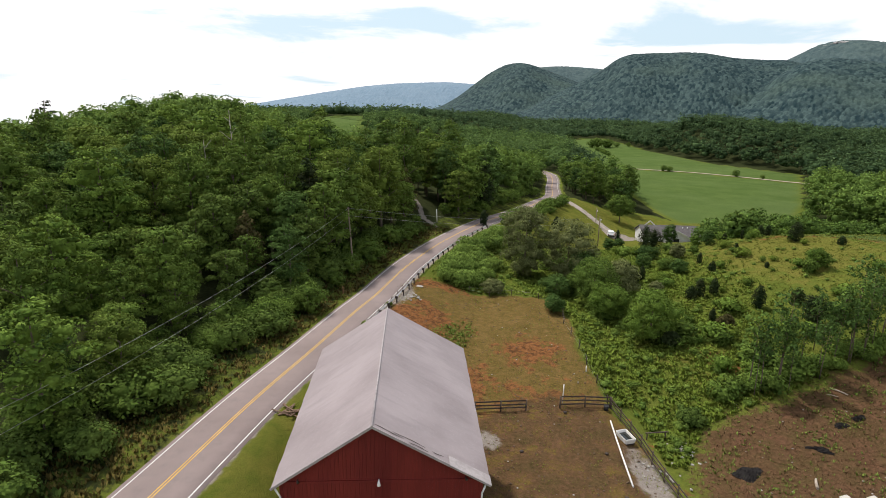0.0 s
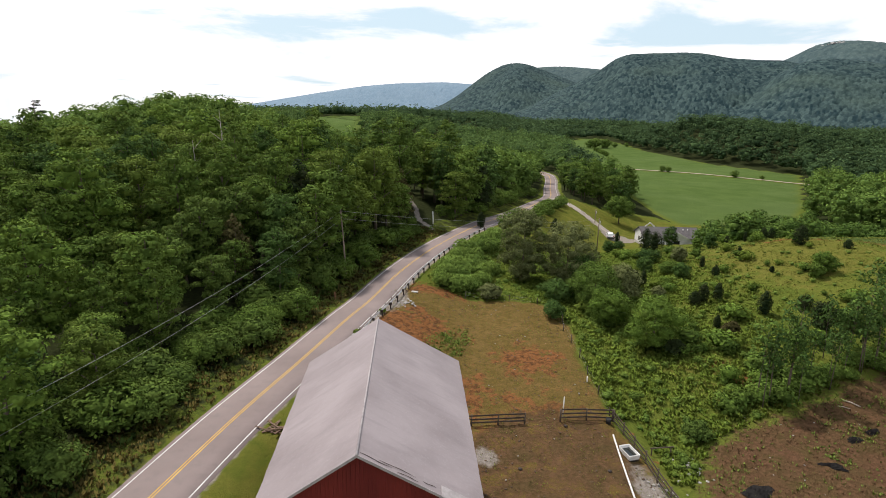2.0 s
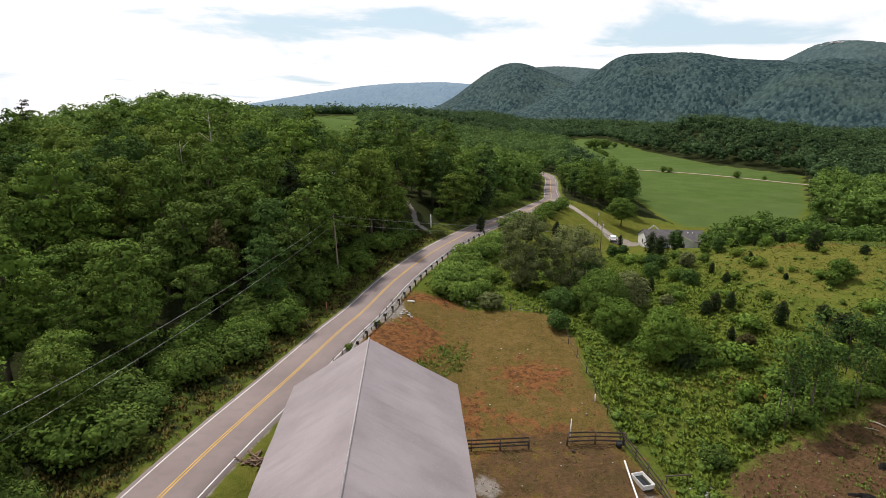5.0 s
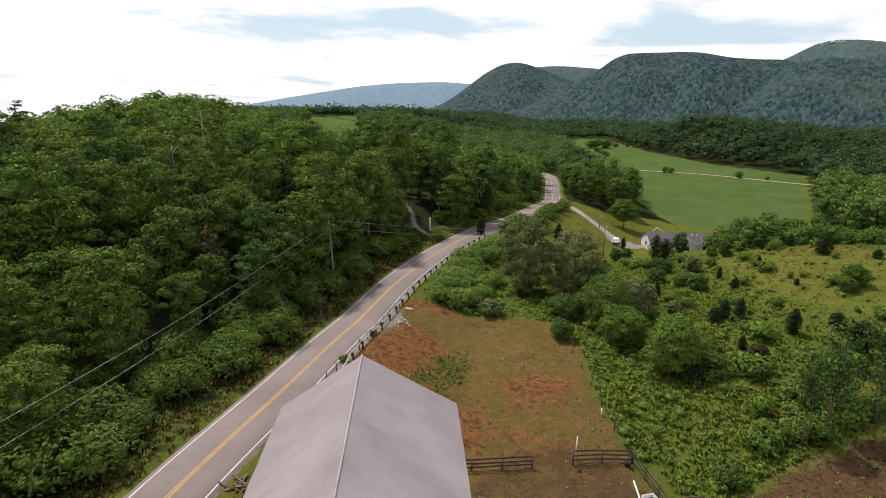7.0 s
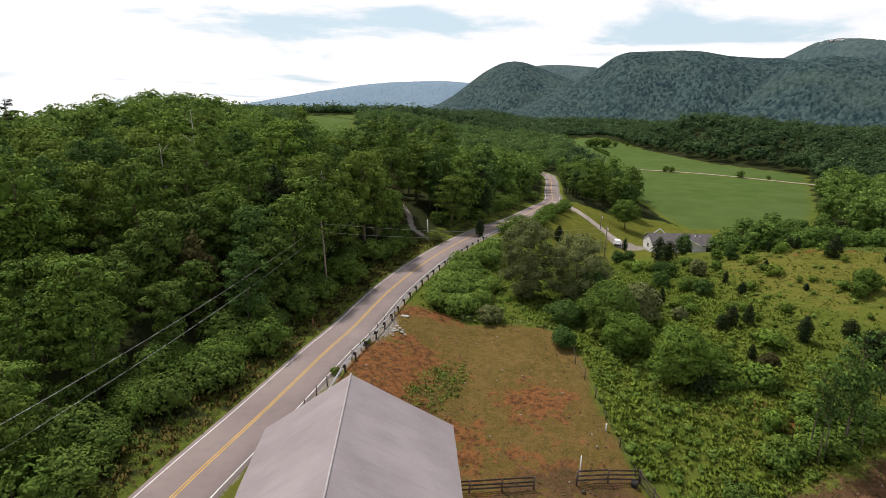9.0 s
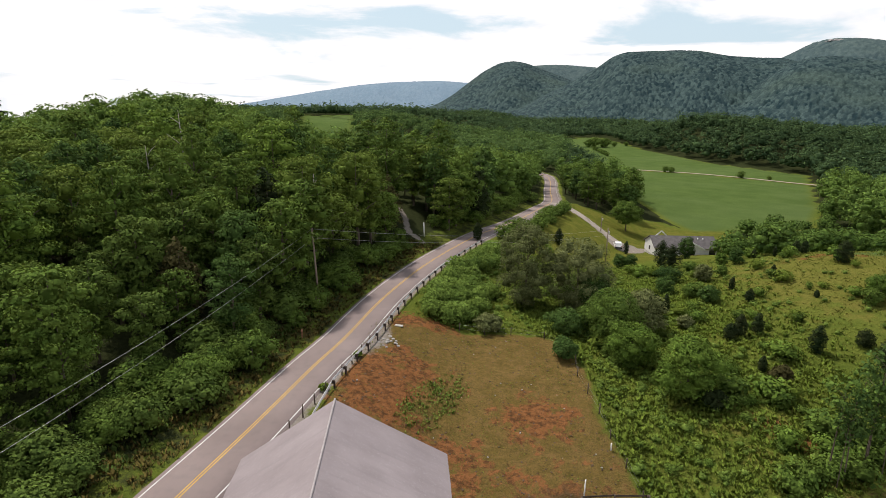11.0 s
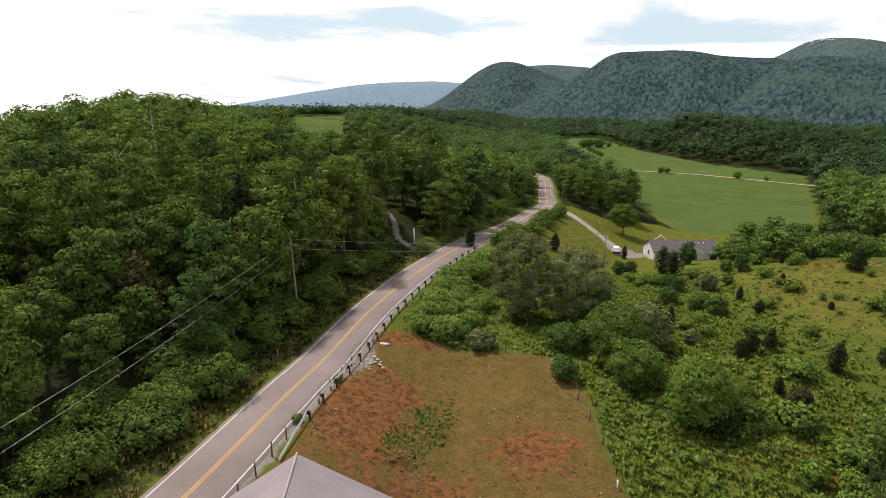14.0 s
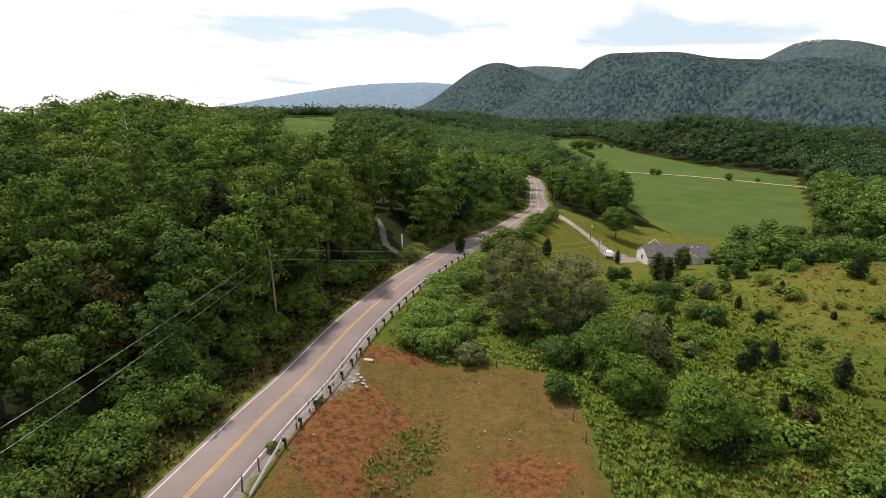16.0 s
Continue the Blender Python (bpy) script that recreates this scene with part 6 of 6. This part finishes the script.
    # two grey-green olive bushes and the trees of the gully
    for x, y, h, wd, leaf, label, cat, seed, cnt in (
            (19.2, 98.4, 13.4, 9.8, LEAF_OLIVE, "large grey-green silvery bush in the gully", "bush", 400, 4300),
            (26.8, 97.0, 11.6, 10.6, LEAF_OLIVE, "large grey-green silvery bush beside its twin", "bush", 410, 4200),
            (32.6, 87.0, 6.8, 6.8, LEAF_OLIVE, "grey-green bush on the edge of the gully", "bush", 420, 1900),
            (27.6, 84.0, 7.6, 8.6, LEAF_GREEN, "green leafy tree in the gully", "tree", 430, 2700),
            (28.8, 93.8, 6.6, 5.8, LEAF_DEEP, "deep green tree before the silvery bushes", "tree", 435, 1700),
            (31.5, 70.8, 7.2, 7.8, LEAF_BRIGHT, "round bright green young tree by the fence", "tree", 440, 3000),
            (28.3, 78.6, 5.4, 7.2, LEAF_BRIGHT, "round bright green young tree by the fence", "tree", 450, 2200),
            (22.2, 86.8, 3.4, 4.8, LEAF_DEEP, "green shrub at the foot of the silvery bushes", "shrub", 460, 1100),
            (25.6, 88.4, 3.2, 4.4, LEAF_GREEN, "green shrub at the foot of the silvery bushes", "shrub", 470, 900),
            (12.0, 87.6, 2.1, 4.4, LEAF_OLIVE, "dull olive brush heap at the pasture edge", "shrub", 480, 800),
            (20.0, 78.6, 2.7, 3.4, LEAF_DEEP, "small dark green bush on the fence line", "shrub", 490, 800),
            (38.6, 98.9, 2.2, 1.9, LEAF_CEDAR, "dark green bush on the hillside", "shrub", 500, 500),
            (36.6, 91.8, 3.8, 2.8, LEAF_CEDAR, "dark green bush on the hillside", "shrub", 502, 900),
            (46.2, 94.6, 2.7, 3.0, LEAF_DEEP, "dark green bush on the hillside", "shrub", 510, 700),
            (42.6, 101.6, 2.9, 3.0, LEAF_DEEP, "dark green clump of brush on the hillside", "shrub", 505, 700),
            (45.9, 108.2, 3.0, 4.6, LEAF_DEEP, "dark green clump of brush on the hillside", "shrub", 507, 900),
            (45.6, 98.2, 2.0, 3.8, LEAF_GREEN, "low green bush on the hillside", "shrub", 509, 700),
            (50.8, 105.4, 3.0, 3.3, LEAF_OLIVE, "dull brownish green bush on the hillside", "shrub", 512, 700),
            (54.6, 106.2, 1.7, 2.0, LEAF_GREEN, "low green bush on the hillside", "shrub", 514, 400),
            (60.9, 113.2, 3.2, 2.8, LEAF_DEEP, "dark green bush near the hilltop", "shrub", 516, 700),
            (58.4, 113.6, 2.6, 2.3, LEAF_BRIGHT, "light green bush near the hilltop", "shrub", 518, 600),
            (38.8, 86.8, 1.8, 2.3, LEAF_OLIVE, "dull green bush on the hillside", "shrub", 519, 400),
            (42.1, 70.8, 2.2, 2.4, LEAF_RUST, "brownish bush on the hillside", "shrub", 521, 700),
            (33.2, 68.2, 2.0, 2.6, LEAF_CEDAR, "dark bush beside the round young tree", "shrub", 523, 500),
            (53.4, 69.6, 4.4, 3.5, LEAF_CEDAR, "dark evergreen among the slender young trees", "shrub", 524, 900),
            (62.2, 83.8, 2.4, 2.2, LEAF_GREEN, "green bush near the hilltop", "shrub", 526, 500),
            (29.0, 53.2, 1.4, 3.4, LEAF_ROADSIDE, "dull green low brush at the edge of the lot", "shrub", 528, 600),
            (68.5, 185.5, 9.5, 9.8, LEAF_GREEN, "round shade tree standing on the lawn", "tree", 520, 3000),
            (63.9, 137.4, 4.9, 3.8, LEAF_DEEP, "dark leafy tree beside the house", "tree", 550, 1300),
            (44.9, 127.6, 3.0, 3.0, LEAF_DEEP, "dark round garden bush on the lawn", "shrub", 560, 600),
            (47.0, 127.0, 3.0, 2.9, LEAF_DEEP, "dark round garden bush on the lawn", "shrub", 570, 600),
            (64.0, 85.0, 3.4, 3.8, LEAF_BRIGHT, "yellow-green young tree on the hilltop", "tree", 580, 700),
            (-6.9, 67.0, 0.6, 1.0, WEED, "small green weed bush below the guard rail", "shrub", 590, 260),
            (-4.3, 74.6, 0.6, 0.9, WEED, "small green weed bush below the guard rail", "shrub", 600, 200)):
        fine = leaf is LEAF_OLIVE
        b = shrub("silver_bush" if leaf is LEAF_OLIVE else "tree" if cat == "tree" else "shrub", h, wd, int(cnt * (2.3 if fine else 1.9)), 0.24 if fine else 0.23 if h < 8 else 0.32, leaf, label, cat, "", seed, 40 if fine else 18, low=-0.06 if h < 9.4 or leaf is LEAF_OLIVE else 0.16)
        b.matrix_world = at_ground(x, y, 0)
    # dense rounded evergreens before the house
    for x, y, h, wd, seed in ((52.5, 125.0, 5.2, 3.2, 30), (52.9, 121.4, 4.5, 4.2, 31)):
        r = np.random.default_rng(seed)
        c = plant("shrub", egg_lobes(r, h, wd), 2000, 0.18, LEAF_CEDAR, h * 0.9, 0.1, "dark rounded evergreen in front of the house", "shrub", "house evergreens", 640 + seed, 3, core=0.35, crown="leaves")
        c.matrix_world = at_ground(x, y, -0.05)
    # cedars of the hill and lawn
    for x, y, h, wd, seed in ((41.4, 73.4, 2.1, 1.2, 1), (49.4, 75.8, 3.7, 2.4, 2), (43.8, 82.2, 3.2, 2.1, 3), (50.8, 92.0, 2.2, 1.6, 4), (51.5, 97.9, 2.3, 1.2, 5), (69.6, 98.8, 3.9, 3.3, 6), (74.0, 93.0, 1.7, 2.0, 7),
                              (35.9, 142.4, 4.1, 2.6, 8), (15.8, 132.4, 4.0, 2.4, 9), (57.6, 156.4, 3.6, 2.0, 10), (42.2, 81.6, 2.4, 2.3, 11), (46.1, 82.2, 3.0, 1.8, 12), (39.1, 93.4, 3.0, 1.5, 13), (55.0, 75.5, 2.4, 2.6, 14),
                              (68.4, 113.6, 2.2, 0.9, 15), (66.0, 116.0, 1.9, 1.2, 16), (73.5, 113.0, 2.6, 1.7, 17), (60.1, 101.2, 1.5, 1.0, 18), (58.4, 88.8, 1.2, 0.9, 19), (71.5, 112.5, 2.8, 1.9, 20)):
        r = np.random.default_rng(600 + seed)
        c = plant("cedar", egg_lobes(r, 0.9 * h, 0.8 * wd), int(420 + 130 * h * wd), 0.15 if h < 4 else 0.2, LEAF_CEDAR, h * 0.95, 0.05 + 0.02 * h, "small dark green cedar standing in rough grass", "cedar", "scattered cedars", 700 + seed, 3, core=0.35)
        c.matrix_world = at_ground(x, y, -0.05)
    # bushes scattered over the hillside
    hb = [shrub("shrub", 1.5, 2.2, 230, 0.26, leaf, "low leafy bush among the weeds of the hillside", "shrub", "hillside bushes", 800 + 10 * k, n=6) for k, leaf in enumerate((LEAF_BRIGHT, WEED, LEAF_GREEN))]
    n = 0
    while n < 120:
        x, y = rng.uniform(24, 80), rng.uniform(58, 122)
        if rng.random() > (0.5 + 0.5 * math.sin(x * 0.33 + 2 * math.sin(y * 0.21))) ** 2:
            continue
        if inside(LOT, np.array([x]), np.array([y]))[0] > -2 or rng.random() < smooth(60, 80, np.array([x]))[0] * 0.75 or y > 118 and x > 55:
            continue
        put(hb[int(rng.integers(0, 3))], x, y, 0.35 + 1.1 * rng.random() ** 2, rng.uniform(0, 360), rng.uniform(0.8, 1.4))
        n += 1
    for b in hb:
        discard(b)
    # thin young locust trees beside the bare lot
    loc = []
    for k in range(3):
        r = np.random.default_rng(900 + k)
        h = (6.2, 7.2, 5.4)[k]
        loc.append(plant("sapling", broad_lobes(r, h, 2.7, 11, 0.42), 300, 0.24, LEAF_DEEP if k else LEAF_THICKET, h, 0.06, "slender young tree with sparse feathery leaves", "tree", "young locust trees", 910 + k, 8, core=0.6, heart=0))
    n = 0
    while n < 44:
        x, y = 36.5 + 31 * rng.random() ** 0.8, rng.uniform(53, 72)
        if inside(LOT, np.array([x]), np.array([y]))[0] > -0.5 or y > 53.5 + 0.42 * (x - 35) + 5:
            continue
        put(loc[int(rng.integers(0, 3))], x, y, rng.uniform(0.9, 1.65), rng.uniform(0, 360), rng.uniform(0.7, 0.95))
        n += 1
    for b in loc:
        discard(b)
    # dark undergrowth along the upper edge of the bare lot
    low = shrub("shrub", 1.5, 2.6, 300, 0.26, LEAF_GREEN, "low dark green undergrowth along the bare lot", "shrub", "lot undergrowth", 860, n=6)
    for k in range(40):
        x = 34 + 0.85 * k
        put(low, x + rng.uniform(-0.6, 0.6), 53.6 + (x - 31) * 0.30 + rng.uniform(0.4, 2.8), rng.uniform(0.5, 1.2), rng.uniform(0, 360), rng.uniform(0.9, 1.3))
    discard(low)
    # dead snag standing above the woods
    r = np.random.default_rng(950)
    bm = tube(bmesh.new(), [(0, 0, -0.5), (0.2, 0, 9), (0, 0.3, 18)], [0.35, 0.25, 0.08], 7)
    for k in range(12):
        z = 10 + 0.62 * k
        a = k * 2.3
        ln = r.uniform(2.0, 3.6) * (1 - 0.04 * k)
        tube(bm, [(0.1, 0.1, z), (math.cos(a) * ln, math.sin(a) * ln, z + ln * 0.35)], [0.09, 0.03], 5)
    snag = empty("snag", pose(-126, 204.5, 8.5), "ragged dead-topped tree rising above the woods", "tree")
    me = bpy.data.meshes.new("trunk")
    bm.to_mesh(me)
    bm.free()
    me.materials.append(BARK)
    mesh_part("trunk", me, snag)
    lobes = [((r.normal(0, 1.7), r.normal(0, 1.7), 9.5 + 1.1 * k), (1.3, 1.3, 0.6)) for k in range(8)]
    v, q, soft = leaf_sprays(r, lobes, 380, 0.5)
    mesh_part("crown", sheet_mesh("crown", v, q, LEAF_CEDAR), snag)
    # bare dead trees in the woods
    for x, y, h in ((-38, 119, 20), (-41, 112, 15), (-14, 109, 14)):
        bm = tube(bmesh.new(), [(0, 0, -0.5), (0.3, 0.1, h * 0.5), (0.1, -0.2, h)], [0.22, 0.15, 0.03], 6)
        for k in range(9):
            z = h * (0.4 + 0.06 * k)
            a = k * 2.1 + x
            ln = r.uniform(1.5, 3.4) * (1 - 0.06 * k)
            tube(bm, [(0.2, 0, z), (math.cos(a) * ln * 0.5, math.sin(a) * ln * 0.5, z + ln * 0.5), (math.cos(a) * ln, math.sin(a) * ln, z + ln * 0.9)], [0.08, 0.05, 0.015], 4)
        ob = part("dead_tree", bm, PALE_BARK)
        ob.matrix_world = at_ground(x, y, 0)
        tagged(ob, "bare grey dead tree among green woods", "tree", "dead trees")


make_shrubs()


def tufts(name, places, blades, high, spread, leaf, label, seed):
    """Clumps of weeds or grass as one mesh: upright bent blades."""
    rng = np.random.default_rng(seed)
    p = np.repeat(np.asarray(places, float), blades, axis=0)
    n = len(p)
    hs = np.repeat(rng.uniform(0.5, 1.3, len(places)), blades) * high * rng.uniform(0.6, 1.2, n)
    a = rng.uniform(0, 2 * math.pi, n)
    off = np.stack([np.cos(a), np.sin(a), 0 * a], -1)
    base = p + off * (spread * rng.uniform(0, 0.8, n))[:, None]
    out = off * (hs * rng.uniform(0.2, 0.8, n))[:, None]
    side = np.stack([-np.sin(a), np.cos(a), 0 * a], -1) * (hs * rng.uniform(0.16, 0.34, n))[:, None]
    up = np.stack([0 * hs, 0 * hs, hs], -1)
    quad = np.stack([base - (0, 0, 0.05), base + up * 0.6 + out * 0.35 - side, base + up + out, base + up * 0.55 + out * 0.45 + side], 1)
    soft = off * 0.3 + (0, 0, 1.0) + rng.normal(0, 0.2, (n, 3))
    soft = np.repeat(soft / np.linalg.norm(soft, axis=1)[:, None], 4, axis=0)
    ob = new(name, sheet_mesh(name, quad.reshape(-1, 3), np.arange(4 * n).reshape(-1, 4), leaf, normals=soft))
    return tagged(ob, label, "weeds" if "weed" in name else "grass", kind="stuff")


def scatter(count, x0, x1, y0, y1, want, seed):
    rng = np.random.default_rng(seed)
    x, y = rng.uniform(x0, x1, count), rng.uniform(y0, y1, count)
    k = rng.random(count) < want(x, y)
    x, y = x[k], y[k]
    return np.stack([x, y, hill_ground(x, y)], -1)


def rough_right(x, y):
    s, _ = beside_road(x, y)
    return (s > 5.2) * ((x > 23.6) | (y > 56)) * (inside(PASTURE, x, y) < -0.4) * (inside(LOT, x, y) < -0.5) * (inside(LAWN, x, y) < -1)


clump = lambda x, y: 0.5 + 0.5 * np.sin(x * 0.9 + 1.5 * np.sin(y * 0.5)) * np.sin(y * 0.8 + 1.2 * np.sin(x * 0.6))
tufts("weed_growth", scatter(42000, 18, 62, 46, 112, lambda x, y: rough_right(x, y) * (0.25 + 0.75 * clump(x, y)) * smooth(58, 36, x), 51), 6, 0.36, 0.3, WEED, "lush tangled green weeds between fence and hill", 61)
tufts("hill_grass", scatter(26000, 30, 95, 60, 126, lambda x, y: rough_right(x, y) * (0.2 + 0.6 * clump(x * 1.4, y * 1.4)), 52), 5, 0.18, 0.24, DRY_GRASS, "long yellow-green grass covering the hillside", 62)
tufts("bank_weeds", scatter(30000, -8, 45, 84, 165, lambda x, y: rough_right(x, y) * 0.55, 53), 5, 0.30, 0.4, WEED, "green weeds on the bank below the road", 63)


VERGE_GRASS = foliage("verge_grass_blades", (0.066, 0.058, 0.016), (0.128, 0.108, 0.030), (0.150, 0.100, 0.036))


def verge_left(x, y):
    s, _ = beside_road(x, y)
    return (s < -3.35) * (s > -11) * (0.35 + 0.5 * clump(x, y))


tufts("verge_grass", scatter(40000, -40, 12, 24, 128, verge_left, 54), 5, 0.34, 0.25, VERGE_GRASS, "tall yellowing grass on the road verge", 64)
tufts("verge_weeds", scatter(26000, -44, 12, 24, 128, lambda x, y: verge_left(x, y) * 0.8 * (beside_road(x, y)[0] < -6), 55), 5, 0.45, 0.3, LEAF_ROADSIDE, "green weeds below the roadside shrubs", 65)
tufts("pasture_grass", scatter(26000, -9, 23, 36, 90, lambda x, y: (inside(PASTURE, x, y) > 0) * 0.5 * (0.2 + 0.8 * clump(x * 0.8, y * 0.8)) * (1 - np.clip(blob(x, y, -1.5, 70.5, 4.6, 6.5, -15) + blob(x, y, 14, 66.5, 3.6, 3.4), 0, 0.85)), 56), 3, 0.10, 0.12, DRY_GRASS, "short grazed pasture grass", 66)
tufts("dock_weeds", scatter(4200, -2, 10, 60, 77, lambda x, y: np.clip(blob(x, y, 3.8, 68.6, 1.9, 4.6, -30) * 1.5 * (0.4 + 0.6 * clump(x * 2, y * 2)), 0, 1), 57), 5, 0.2, 0.24, LEAF_HERB, "patch of dark green weeds in the pasture", 67)
tufts("lot_weeds", scatter(12000, 24, 66, 36, 64, lambda x, y: (inside(LOT, x, y) > 0) * (0.12 + 0.88 * smooth(0.6, 0.95, clump(x * 0.7 + 3, y * 0.7))), 58), 4, 0.2, 0.22, LEAF_HERB, "green weeds scattered over the bare lot", 68)


# tall weeds in rounded clumps
def clumps(name, count, x0, x1, y0, y1, want, high, wide, leaf, label, seed):
    p = scatter(count, x0, x1, y0, y1, want, seed)
    joined_woods(name, [(a, b) for a, b, c in p], 40, 0.15, high, wide, leaf, label, seed + 1, 6, 3, low=-0.15, category="weeds", least=0.35)


def strip(x, y):
    """Lush damp strip between the pasture fence and the hill."""
    line = np.interp(y, [46, 56, 66, 78, 92], [27, 25, 25.5, 27, 29])
    return rough_right(x, y) * np.exp(-0.5 * ((x - line) / 5.0) ** 2)


clumps("tall_herbs", 1000, 19, 42, 47, 92, lambda x, y: strip(x, y) * (0.25 + 0.75 * clump(x * 0.7, y * 0.7)), 0.62, 1.15, LEAF_HERB, "lush tall green herbs along the pasture fence", 71)
clumps("hillside_weeds", 1500, 26, 80, 56, 122, lambda x, y: rough_right(x, y) * 0.75 * clump(x * 0.35 + 1, y * 0.35) ** 1.5 * (1 - 0.7 * smooth(56, 76, x)), 0.5, 1.05, LEAF_HERB, "clumps of leafy weeds over the hillside", 73)
clumps("bank_herbs", 1300, -2, 40, 86, 150, lambda x, y: rough_right(x, y) * 0.7 * (0.3 + 0.7 * clump(x * 0.5, y * 0.5)), 0.8, 1.35, LEAF_SUMAC, "tangled green herbs and brambles below the road", 75)
LITTER = foliage("dead_grass_litter", (0.085, 0.052, 0.030), (0.150, 0.095, 0.055), (0.180, 0.115, 0.062), 0.1)
tufts("lot_litter_grass", scatter(16000, 24, 66, 36, 66, lambda x, y: (inside(LOT, x, y) > -1.5) * (0.3 + 0.6 * clump(x * 1.3, y * 1.3)), 59), 3, 0.13, 0.2, LITTER, "dead brown grass litter over the bare lot", 69)
